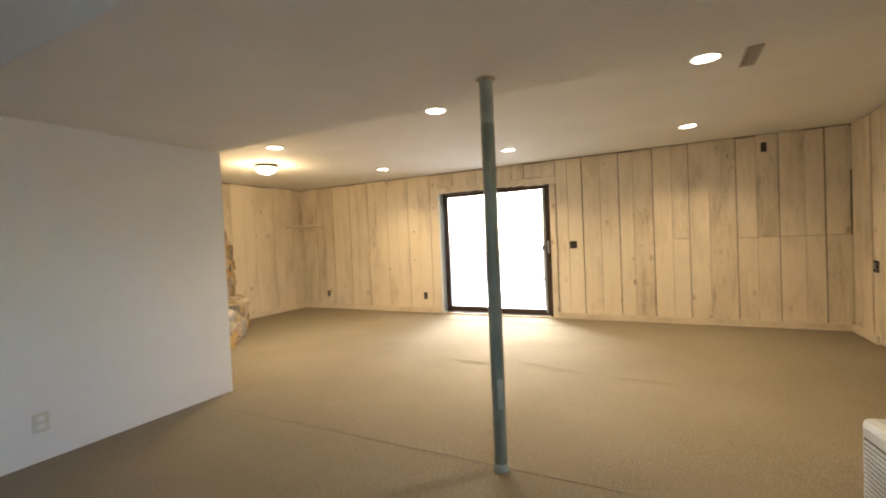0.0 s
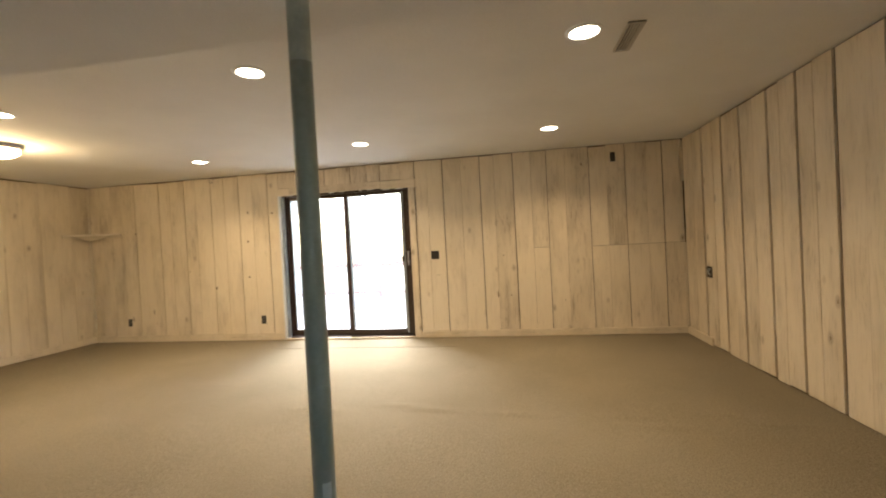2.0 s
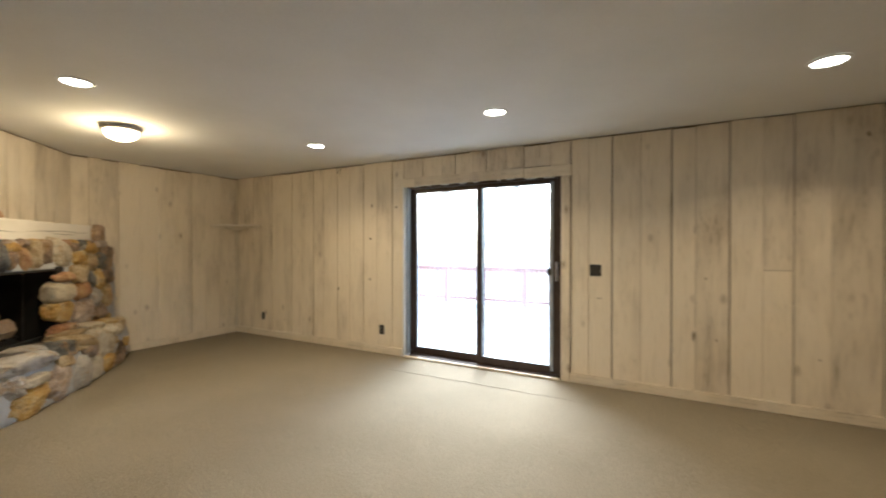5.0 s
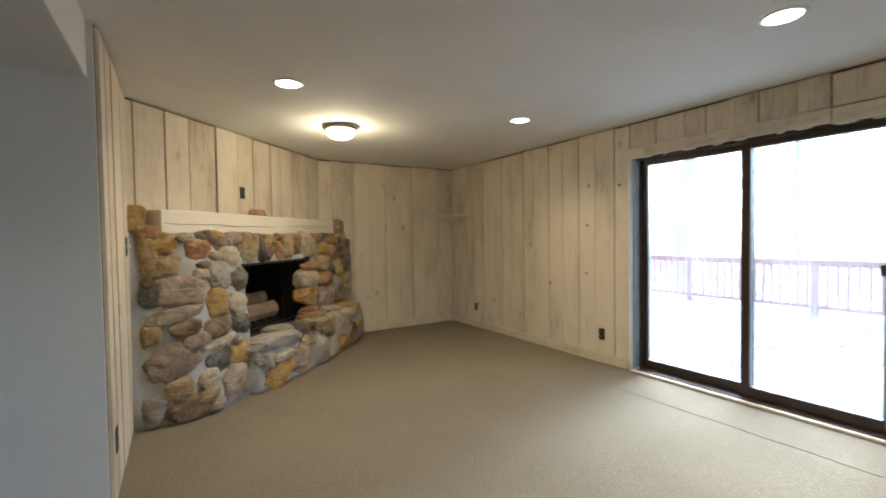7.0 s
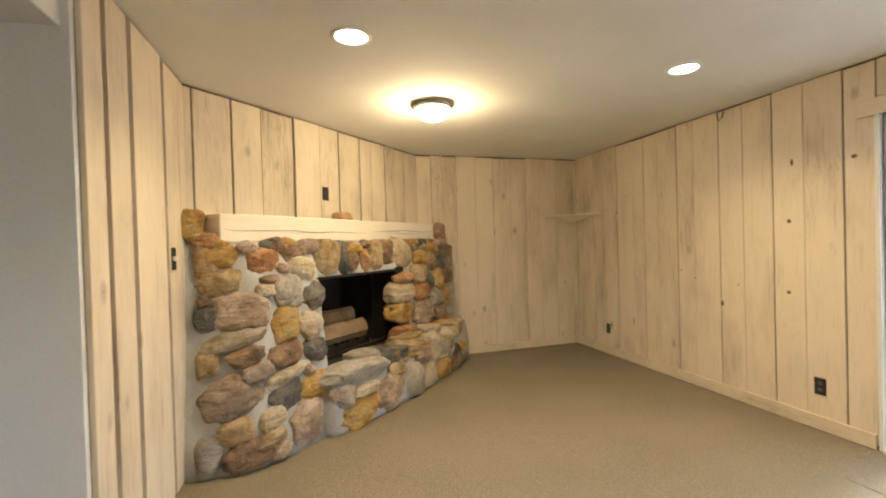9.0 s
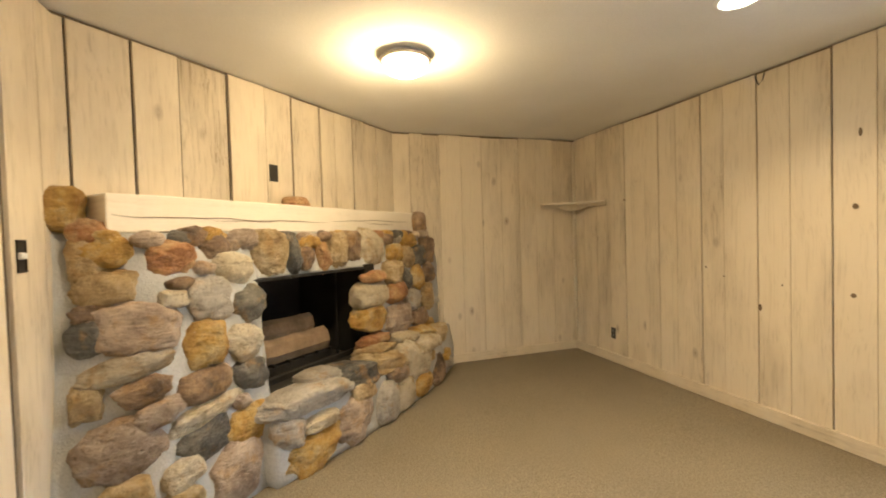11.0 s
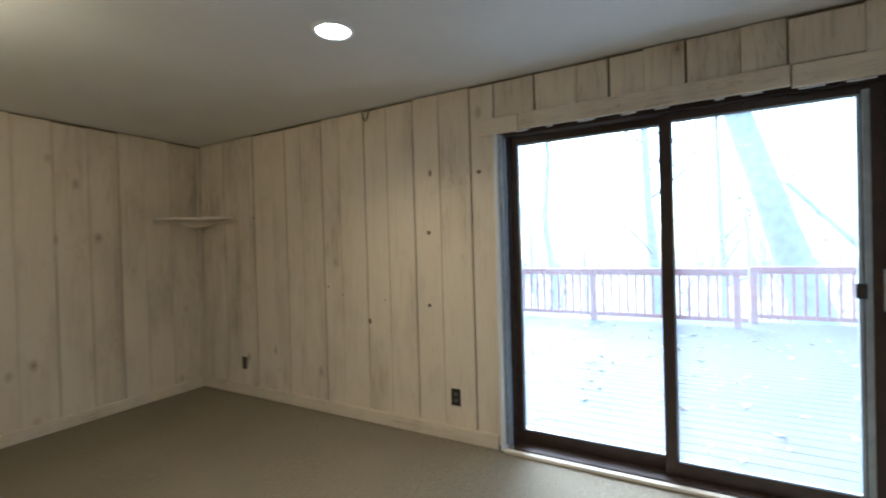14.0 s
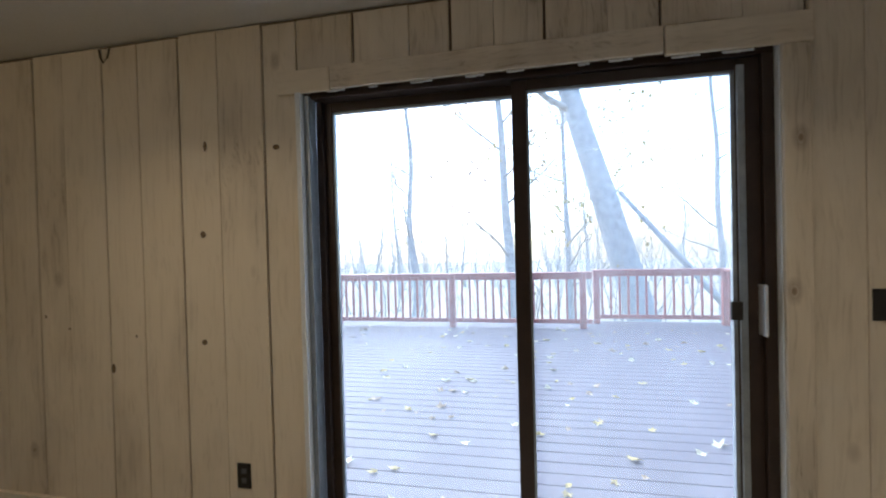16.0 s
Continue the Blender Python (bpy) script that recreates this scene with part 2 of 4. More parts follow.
# ---- building helpers ----
def box(bm, x0, y0, z0, x1, y1, z1, bevel=0.0):
    got = bmesh.ops.create_cube(bm, size=1.0)
    m = Matrix.Translation(((x0 + x1) / 2, (y0 + y1) / 2, (z0 + z1) / 2)) @ Matrix.Diagonal((x1 - x0, y1 - y0, z1 - z0, 1))
    bmesh.ops.transform(bm, matrix=m, verts=got["verts"])
    if bevel:
        edges = list({e for v in got["verts"] for e in v.link_edges})
        bmesh.ops.bevel(bm, geom=edges, offset=bevel, segments=2, affect="EDGES", profile=0.5)
    return bm


def boxed(*args, bevel=0.0):
    return box(bmesh.new(), *args, bevel=bevel)


def turned(bm, profile, steps=32, m=None, a0=0.0, a1=math.tau):
    """Spins a profile of (radius, z) about the z axis."""
    full = abs(a1 - a0 - math.tau) < 1e-6
    rings = []
    for i in range(steps + (0 if full else 1)):
        a = a0 + (a1 - a0) * i / steps
        rings.append([bm.verts.new((m or Matrix()) @ Vector((r * math.cos(a), r * math.sin(a), z))) for r, z in profile])
    for i in range(steps):
        A, B = rings[i], rings[(i + 1) % len(rings)]
        for j in range(len(profile) - 1):
            bm.faces.new((A[j], B[j], B[j + 1], A[j + 1]))
    bmesh.ops.recalc_face_normals(bm, faces=bm.faces)
    return bm


def tube(bm, points, radii, sides=8):
    """A tapered, capped tube through points."""
    rings = []
    for i, p in enumerate(points):
        d = (Vector(points[min(i + 1, len(points) - 1)]) - Vector(points[max(i - 1, 0)])).normalized()
        s = d.orthogonal().normalized() if abs(d.z) < 0.99 else Vector((1, 0, 0))
        if abs(d.z) >= 0.3:
            s = (Vector((1, 0, 0)) - d * d.x).normalized()
        w = d.cross(s)
        rings.append([bm.verts.new(Vector(p) + radii[i] * (math.cos(k * math.tau / sides) * s + math.sin(k * math.tau / sides) * w)) for k in range(sides)])
    for A, B in zip(rings, rings[1:]):
        for k in range(sides):
            bm.faces.new((A[k], A[(k + 1) % sides], B[(k + 1) % sides], B[k]))
    bm.faces.new(rings[0][::-1])
    bm.faces.new(rings[-1])
    return bm


def prism(bm, outline, z0, z1, m=None):
    """A flat outline of (x, y), made thick from z0 to z1."""
    lo = [bm.verts.new((m or Matrix()) @ Vector((x, y, z0))) for x, y in outline]
    hi = [bm.verts.new((m or Matrix()) @ Vector((x, y, z1))) for x, y in outline]
    n = len(outline)
    bm.faces.new(lo[::-1])
    bm.faces.new(hi)
    for i in range(n):
        bm.faces.new((lo[i], lo[(i + 1) % n], hi[(i + 1) % n], hi[i]))
    bmesh.ops.recalc_face_normals(bm, faces=bm.faces)
    return bm


def mesh_ob(name, bm, material, smooth=False):
    me = bpy.data.meshes.new(name)
    bm.to_mesh(me)
    bm.free()
    me.materials.append(material)
    if smooth:
        me.polygons.foreach_set("use_smooth", [True] * len(me.polygons))
    return new(name, me)


def base_of(ob):
    return Matrix() if ob.parent else ob.matrix_basis.copy()


def part(name, bm, material, parent, label="", smooth=False):
    """A bmesh in world coordinates, as one mesh under a thing or a part."""
    ob = mesh_ob(name, bm, material, smooth)
    ob.parent = parent
    ob.matrix_parent_inverse = base_of(parent).inverted()
    return tagged(ob, label)


def thing(name, at, label, category, group="", kind=""):
    ob = new(name)
    ob.empty_display_size = 0.05
    ob.matrix_basis = Matrix.Translation(at)
    return tagged(ob, label, category, group, kind)


def structure(name, bm, material, label, category):
    return tagged(mesh_ob(name, bm, material), label, category, "", "structure")


# ---- the shell ----
CEIL, FAR, RIGHT, LEFT3, SHORT, WHITE_X = 2.37, 7.50, 1.57, -6.88, 3.50, -3.765
BACK_Y = -1.6


def carpet_height(x, y):
    """Low ruckles in the stretched carpet and a raised seam."""
    h = 0.0
    for cx, cy, w, d in ((-2.06, 4.98, 0.22, 0.03), (-1.41, 5.08, 0.18, 0.03), (-1.18, 5.0, 0.2, 0.03), (-0.47, 4.93, 0.2, 0.035), (0.30, 4.92, 0.2, 0.035), (0.45, 4.76, 0.2, 0.035), (0.87, 4.96, 0.2, 0.035), (1.09, 4.81, 0.2, 0.035)):
        h += 0.019 * math.exp(-((x - cx) / w) ** 2 - ((y - cy - 0.08 * (cx - x)) / d) ** 2)
    return h + 0.002 * noise.noise((x * 1.7, y * 1.7, 0))


def carpet():
    nx, ny = 250, 290
    xs, ys = np.linspace(-7.0, 1.7, nx), np.linspace(BACK_Y - 0.1, 7.56, ny)
    verts = [(x, y, carpet_height(x, y) - 0.001) for y in ys for x in xs]
    faces = [(j * nx + i, j * nx + i + 1, (j + 1) * nx + i + 1, (j + 1) * nx + i) for j in range(ny - 1) for i in range(nx - 1)]
    me = bpy.data.meshes.new("floor")
    me.from_pydata(verts, [], faces)
    me.materials.append(M_CARPET)
    me.polygons.foreach_set("use_smooth", [True] * len(me.polygons))
    return tagged(new("floor", me), "worn beige loop carpet with ruckles and seams", "floor", "", "structure")


carpet()


def seam(x0, x1, y):
    bm = bmesh.new()
    pts = [(x0 + (x1 - x0) * i / 30, y + 0.012 * noise.noise((i * 0.37, y, 0)), 0.0015) for i in range(31)]
    tube(bm, pts, [0.0014] * 31, 5)
    structure("carpet_seam", bm, M_SEAM, "dark puckered seam line in the beige carpet", "carpet seam")


M_SEAM = simple("seam_thread", (0.20, 0.172, 0.126), (0.27, 0.235, 0.178), 15, 0.95)
seam(-3.55, -0.3, 3.17)
seam(-3.6, -1.2, 6.96)

structure("ceiling", boxed(-8.0, BACK_Y - 0.2, CEIL, 1.9, 7.7, CEIL + 0.15), M_CEIL, "matt off-white painted ceiling with light texture", "ceiling")
structure("ceiling_soffit", boxed(WHITE_X - 0.02, 1.80, 2.10, RIGHT + 0.05, 3.45, CEIL + 0.01, bevel=0.006), M_CEIL, "dropped white plasterboard soffit under the ceiling", "soffit")

# far wall with the doorway
D0, D1, DH = -3.72, -1.85, 2.04
bm = bmesh.new()
box(bm, -7.1, FAR + 0.022, -0.2, D0, FAR + 0.17, CEIL + 0.05)
box(bm, D1, FAR + 0.022, -0.2, 1.9, FAR + 0.17, CEIL + 0.05)
box(bm, D0, FAR + 0.022, DH, D1, FAR + 0.17, CEIL + 0.05)
wall_north = structure("wall_north", bm, M_BACK, "wall of whitewashed rough-sawn vertical boards", "wall")
bm = bmesh.new()
for q in ((BACK_Y, -0.1, -1.35, CEIL + 0.05), (0.55, -0.1, FAR + 0.02, CEIL + 0.05), (-1.35, -0.1, 0.55, 0.85), (-1.35, 2.05, 0.55, CEIL + 0.05)):
    box(bm, RIGHT + 0.022, q[0], q[1], RIGHT + 0.17, q[2], q[3])
wall_east = structure("wall_east", bm, M_BACK, "wall of whitewashed vertical boards with dark gaps", "wall")
wall_west = structure("wall_west", boxed(LEFT3 - 0.17, 5.2, -0.1, LEFT3 - 0.022, FAR + 0.02, CEIL + 0.05), M_BACK, "whitewashed board wall beside the fireplace", "wall")
wall_short = structure("wall_short", boxed(-5.6, SHORT - 0.14, -0.1, WHITE_X - 0.03, SHORT - 0.022, CEIL + 0.05), M_BACK, "short return wall of whitewashed boards", "wall")
structure("wall_white", boxed(WHITE_X - 0.14, BACK_Y, -0.1, WHITE_X, SHORT - 0.024, CEIL + 0.05), M_DRYWALL, "smooth white painted plasterboard wall", "wall")
# Out of view: added to close the room behind the walk's start.
structure("wall_south", boxed(-4.2, BACK_Y - 0.15, -0.1, 1.9, BACK_Y, CEIL + 0.05), M_DRYWALL, "unseen white end wall added to close the room", "wall")
W0, W1 = -1.35, 0.55
bm = bmesh.new()
for q in ((W0, 0.85, W0 + 0.06, 2.05), (W1 - 0.06, 0.85, W1, 2.05), (-0.43, 0.91, -0.37, 1.99), (W0 + 0.06, 0.85, W1 - 0.06, 0.91), (W0 + 0.06, 1.99, W1 - 0.06, 2.05)):
    box(bm, RIGHT + 0.07, q[0], q[1], RIGHT + 0.12, q[2], q[3])
structure("window_1", bm, M_WHITE, "plain white window frame", "window")

# the diagonal wall and its local frame: u along it, n out of it
FO, FE, FN = Vector((-5.05, 3.54, 0)), Vector((-0.698, 0.716, 0)), Vector((0.716, 0.698, 0))
FM = Matrix(((FE.x, FN.x, 0, FO.x), (FE.y, FN.y, 0, FO.y), (0, 0, 1, 0), (0, 0, 0, 1)))


def local(bm):
    bmesh.ops.transform(bm, matrix=FM, verts=bm.verts)
    bmesh.ops.recalc_face_normals(bm, faces=bm.faces)
    return bm


wall_diagonal = structure("wall_diagonal", local(boxed(-0.35, -0.14, 1.2, 3.0, -0.022, CEIL + 0.05)), M_BACK, "slanting board wall above the stone fireplace", "wall")

# boards: pairs of planks with a dark gap between the pairs
prng = random.Random(7)


def plank_run(wall, edges, z0, z1, place, cuts=(), label="", wide=0.006):
    """Boards between the edges; place(bm) carries a board from (along, depth, up) into the room."""
    for a, b in zip(edges, edges[1:]):
        gap = wide * prng.uniform(0.6, 1.25)
        mid = a + (b - a) * prng.uniform(0.42, 0.6)
        spans = ((a + gap, mid - 0.0012), (mid + 0.0012, b - gap)) if b - a > 0.3 else ((a + gap, b - gap),)
        for p, q in spans:
            levels = [z0 + prng.uniform(0, 0.012), *[c for lo, hi, c in cuts if lo <= (p + q) / 2 <= hi], z1 - prng.uniform(0.004, 0.022)]
            for lo, hi in zip(levels, levels[1:]):
                d = prng.uniform(0, 0.006)
                bm = boxed(p, -d, lo + 0.002, q, -0.0215, hi - 0.002, bevel=0.0025)
                part("plank", place(bm), M_PLANK, wall, label)


def on_far(bm):
    bmesh.ops.transform(bm, matrix=Matrix(((1, 0, 0, 0), (0, -1, 0, FAR), (0, 0, 1, 0), (0, 0, 0, 1))), verts=bm.verts)
    bmesh.ops.reverse_faces(bm, faces=bm.faces)
    return bm


def on_east(bm):
    bmesh.ops.transform(bm, matrix=Matrix(((0, -1, 0, RIGHT), (1, 0, 0, 0), (0, 0, 1, 0), (0, 0, 0, 1))), verts=bm.verts)
    return bm


def on_west(bm):
    bmesh.ops.transform(bm, matrix=Matrix(((0, 1, 0, LEFT3), (1, 0, 0, 0), (0, 0, 1, 0), (0, 0, 0, 1))), verts=bm.verts)
    bmesh.ops.reverse_faces(bm, faces=bm.faces)
    return bm


def on_short(bm):
    bmesh.ops.transform(bm, matrix=Matrix.Translation((0, SHORT, 0)), verts=bm.verts)
    return bm


plank_run(wall_north, (LEFT3, -6.50, -6.08, -5.66, -5.24, -4.80, -4.36, -3.91, -3.74), 0.01, CEIL, on_far)
plank_run(wall_north, (-3.74, -3.47, -3.04, -2.66, -2.24, -1.765), 2.125, CEIL, on_far)
plank_run(wall_north, (-1.765, -1.38, -0.89, -0.46, -0.04, 0.48, 0.91, 1.34, RIGHT), 0.01, CEIL, on_far, [(0.45, 1.6, 1.115), (-0.3, -0.1, 1.13)])
plank_run(wall_east, (-1.35, -0.9, -0.4, 0.1, 0.55), 0.0, 0.85, on_east, wide=0.017)
plank_run(wall_east, (-1.35, -0.9, -0.4, 0.1, 0.55), 2.05, CEIL, on_east, wide=0.017)
plank_run(wall_east, (BACK_Y, -1.35), 0.0, CEIL, on_east, wide=0.017)
plank_run(wall_east, (0.55, 0.8, 1.2, 1.62, 2.05, 2.45, 2.9, 3.3, 3.72, 4.15, 4.57, 4.98, 5.35, 5.73, 6.16, 6.52, 6.97, FAR), 0.0, CEIL, on_east, wide=0.017)
plank_run(wall_west, (5.3, 5.58, 5.89, 6.36, 6.80, 7.22, FAR), 0.01, CEIL, on_west, wide=0.0025)
plank_run(wall_short, (-5.5, -5.12, -4.64, -4.2, -3.97, WHITE_X), 0.0, CEIL, on_short, wide=0.026)
plank_run(wall_diagonal, (-0.30, 0.0, 0.27, 0.81, 1.32, 1.61, 2.0, 2.35, 2.9), 1.3, CEIL, local, wide=0.009)

# baseboards, corner strips
structure("baseboard", boxed(LEFT3 + 0.01, FAR - 0.022, 0.0, D0 - 0.035, FAR - 0.001, 0.092, bevel=0.003), M_CASING, "whitewashed flat wooden baseboard", "baseboard")
structure("baseboard", boxed(-1.763, FAR - 0.022, 0.0, RIGHT - 0.02, FAR - 0.001, 0.085, bevel=0.003), M_CASING, "whitewashed flat wooden baseboard", "baseboard")
structure("baseboard", boxed(LEFT3 + 0.002, 5.7, 0.0, LEFT3 + 0.022, FAR - 0.024, 0.09, bevel=0.003), M_CASING, "whitewashed flat wooden baseboard", "baseboard")
structure("baseboard", boxed(RIGHT - 0.022, 6.83, 0.0, RIGHT - 0.001, FAR - 0.024, 0.085, bevel=0.003), M_CASING, "short length of whitewashed baseboard", "baseboard")
structure("trim", boxed(RIGHT - 0.035, FAR - 0.035, 1.85, RIGHT - 0.002, FAR - 0.002, 2.34, bevel=0.006), M_TRIM, "pale wooden corner strip", "trim")
structure("trim", boxed(RIGHT - 0.03, FAR - 0.03, 0.09, RIGHT - 0.002, FAR - 0.002, 1.11, bevel=0.006), M_TRIM, "pale wooden corner strip", "trim")
structure("trim", boxed(LEFT3 + 0.002, FAR - 0.03, 1.67, LEFT3 + 0.03, FAR - 0.002, 2.345, bevel=0.006), M_TRIM, "pale wooden corner strip", "trim")
structure("trim", boxed(LEFT3 + 0.002, FAR - 0.03, 0.092, LEFT3 + 0.03, FAR - 0.002, 1.60, bevel=0.006), M_TRIM, "pale wooden corner strip", "trim")

# ---- sliding door ----
door = thing("door_1", ((D0 + D1) / 2, FAR, 0), "two-panel sliding glass patio door in a dark brown metal frame, closed", "sliding door", "", "structure")
Y0 = FAR + 0.03
bm = bmesh.new()
for a in ((D0 + 0.03, DH - 0.030, D1 - 0.005, DH), (D0 + 0.03, 0.0, D0 + 0.06, DH - 0.030), (D1 - 0.045, 0.0, D1 - 0.005, DH - 0.030)):
    box(bm, a[0], Y0 + (0.045 if a[0] < -3 and a[1] == 0 else 0), a[1], a[2], Y0 + 0.12, a[3], bevel=0.003)
part("door_frame", bm, M_BROWN, door, "dark brown metal outer frame")
part("door_sill", boxed(D0 + 0.06, FAR - 0.01, 0.0, D1 - 0.045, Y0 + 0.13, 0.03, bevel=0.004), M_BROWN, door, "dark metal sill track")
part("threshold", boxed(D0 + 0.01, FAR - 0.05, 0.0, D1 - 0.01, FAR - 0.012, 0.022, bevel=0.005), M_TRIM, door, "pale wooden threshold strip")
part("jamb_channel", boxed(D0 + 0.005, FAR + 0.012, 0.03, D0 + 0.029, Y0 + 0.05, DH - 0.02, bevel=0.003), M_GREYMETAL, door, "grey metal side channel")


def door_panel(x0, x1, y, left, right):
    z0, z1 = 0.032, DH - 0.032
    panel = part("door_panel", boxed(x0, y, z0, x0 + left, y + 0.035, z1, bevel=0.004), M_BROWN, door, "glazed sliding panel with dark brown stiles")
    part("stile", boxed(x1 - right, y, z0, x1, y + 0.035, z1, bevel=0.004), M_BROWN, panel)
    part("rail", boxed(x0 + left, y, z0, x1 - right, y + 0.035, z0 + 0.075, bevel=0.003), M_BROWN, panel)
    part("rail", boxed(x0 + left, y, z1 - 0.042, x1 - right, y + 0.035, z1, bevel=0.003), M_BROWN, panel)
    bm = bmesh.new()
    a0, a1, b0, b1 = x0 + left, x1 - right, z0 + 0.075, z1 - 0.042
    for q in ((a0, b0, a0 + 0.009, b1), (a1 - 0.014, b0, a1, b1), (a0, b0, a1, b0 + 0.009), (a0, b1 - 0.009, a1, b1)):
        box(bm, q[0], y + 0.006, q[1], q[2], y + 0.029, q[3])
    part("glazing_bead", bm, M_GREYMETAL, panel, "grey glazing bead")
    pane = part("pane", boxed(a0, y + 0.015, b0, a1, y + 0.02, b1), M_GLASS, panel, "clear glass pane")
    pane.visible_shadow = False
    return panel


door_panel(D0 + 0.055, -2.735, Y0 + 0.07, 0.042, 0.05)
slider = door_panel(-2.80, D1 - 0.04, Y0 + 0.022, 0.06, 0.085)
bm = boxed(-1.910, Y0 - 0.035, 0.975, -1.899, Y0 + 0.022, 1.165, bevel=0.006)
handle = part("handle", bm, M_CHROME, slider, "bright metal pull handle")
# Grey strip stands in for the outdoors reflected along the stile edge.
part("edge_glint", boxed(-1.972, Y0 + 0.012, 0.06, -1.946, Y0 + 0.0225, DH - 0.06, bevel=0.002), M_GREYMETAL, slider, "grey strip standing for the outdoors reflected on the closing stile")
part("latch", boxed(-2.005, Y0 + 0.004, 1.03, -1.965, Y0 + 0.022, 1.10, bevel=0.004), M_BLACK, slider, "black latch block")

# casing
structure("door_casing", boxed(-3.83, FAR - 0.017, 2.024, -3.574, FAR - 0.001, 2.127, bevel=0.004), M_CASING, "short rough whitewashed head casing board", "door casing")
structure("door_casing", boxed(-3.57, FAR - 0.021, 2.030, -2.235, FAR - 0.001, 2.13, bevel=0.004), M_CASING, "rough whitewashed head casing board", "door casing")
structure("door_casing", boxed(-2.23, FAR - 0.024, 2.018, -1.755, FAR - 0.001, 2.125, bevel=0.004), M_CASING, "rough whitewashed head casing board", "door casing")
structure("door_casing", boxed(D1 - 0.003, FAR - 0.022, 0.0, -1.765, FAR - 0.001, 2.016, bevel=0.004), M_PLANK, "rough whitewashed side casing board", "door casing")
structure("door_jamb", boxed(D0 - 0.02, FAR - 0.02, 0.0, D0 + 0.004, FAR + 0.15, 2.028, bevel=0.003), M_WHITE, "white painted door jamb strip", "door jamb")
structure("door_jamb", boxed(D1 - 0.004, FAR + 0.0005, 0.0, D1 + 0.012, FAR + 0.15, 2.038, bevel=0.003), M_WHITE, "white painted door jamb strip", "door jamb")

chip_rng = random.Random(12)
for i in range(9):
    x = -3.55 + i * 0.2 + chip_rng.uniform(-0.04, 0.04)
    z = 2.024 if x < -2.3 else 2.012
    w, h = chip_rng.uniform(0.02, 0.055), chip_rng.uniform(0.003, 0.007)
    bm = prism(bmesh.new(), [(-w, 0.004), (-w * 0.9, -h * 0.8), (0.1 * w, -h), (w * 0.3, -h * 0.5), (w, -h * 0.6), (w, 0.004)], 0, 0.004)
    bmesh.ops.transform(bm, matrix=Matrix(((1, 0, 0, x), (0, 0, -1, FAR - 0.002), (0, 1, 0, z), (0, 0, 0, 1))), verts=bm.verts)
    bmesh.ops.recalc_face_normals(bm, faces=bm.faces)
    part("paint_chip", bm, M_WHITE, door, "ragged flake of white paint under the head casing")

# ---- lamps ----
def downlight(x, y):
    ob = thing("recessed_downlight", (x, y, CEIL), "round white recessed ceiling downlight, lit", "ceiling light", "recessed lights in the ceiling")
    m = Matrix.Translation((x, y, CEIL))
    part("trim_ring", turned(bmesh.new(), [(0.078, -0.002), (0.082, -0.010), (0.098, -0.007), (0.103, -0.0005)], 36, m), M_WHITE, ob, "white trim ring", True)
    bm = bmesh.new()
    turned(bm, [(0.0005, -0.005), (0.05, -0.0055), (0.078, -0.004)], 32, m)
    part("lens", bm, M_LENS, ob, "glowing frosted lens", True)
    data = bpy.data.lights.new("downlight", "AREA")
    data.shape, data.energy, data.color, data.size, data.spread = "DISK", DOWN, (1.0, 0.70, 0.38), 0.14, radians(130)
    lamp = new("downlight_lamp", data)
    lamp.parent = ob
    lamp.matrix_basis = Matrix.Translation((0, 0, -0.012))


for lx, ly in ((-0.05, 4.32), (-2.045, 4.30), (-4.18, 4.46), (-0.075, 6.40), (-2.08, 6.34), (-4.138, 6.48)):
    downlight(lx, ly)

dome = thing("flush_ceiling_lamp", (-5.108, 5.128, CEIL), "flush ceiling lamp with a metal rim and glowing glass bowl", "ceiling light")
dm = Matrix.Translation((-5.108, 5.128, CEIL))
part("pan", turned(bmesh.new(), [(0.02, -0.0005), (0.118, -0.0005), (0.120, -0.024)], 48, dm), M_WHITE, dome, "white ceiling pan", True)
part("rim", turned(bmesh.new(), [(0.118, -0.022), (0.140, -0.022), (0.147, -0.028), (0.147, -0.038), (0.139, -0.044), (0.126, -0.041)], 48, dm), M_NICKEL, dome, "brushed metal rim", True)
part("bowl", turned(bmesh.new(), [(0.130, -0.040), (0.124, -0.072), (0.104, -0.098), (0.070, -0.114), (0.035, -0.122), (0.0005, -0.124)], 48, dm), M_BOWL, dome, "frosted glass bowl", True)
dome_data = bpy.data.lights.new("bowl_lamp", "POINT")
dome_data.energy, dome_data.color, dome_data.shadow_soft_size = DOME, (1.0, 0.70, 0.36), 0.07
dome_lamp = new("bowl_lamp", dome_data)
dome_lamp.parent = dome
dome_lamp.matrix_basis = Matrix.Translation((0, 0, -0.20))

# ceiling vent
vent = thing("ceiling_vent", (0.21, 4.45, CEIL), "narrow grey metal louvred ceiling register", "air vent")
bm = bmesh.new()
for q in ((0.165, 4.27, 0.18, 4.63), (0.245, 4.27, 0.26, 4.63), (0.18, 4.27, 0.245, 4.285), (0.18, 4.615, 0.245, 4.63)):
    box(bm, q[0], q[1], CEIL - 0.012, q[2], q[3], CEIL - 0.0005, bevel=0.002)
part("frame", bm, M_VENT, vent)
# Black plate gives the unlit duct mouth its darkness.
part("backing", boxed(0.18, 4.285, CEIL - 0.004, 0.245, 4.615, CEIL - 0.001), M_BLACK, vent, "black plate standing for the shaded duct opening")
for i in range(4):
    x = 0.188 + i * 0.0155
    bm = boxed(x, 4.285, CEIL - 0.011, x + 0.009, 4.615, CEIL - 0.005)
    part("slat", bm, M_VENT, vent)

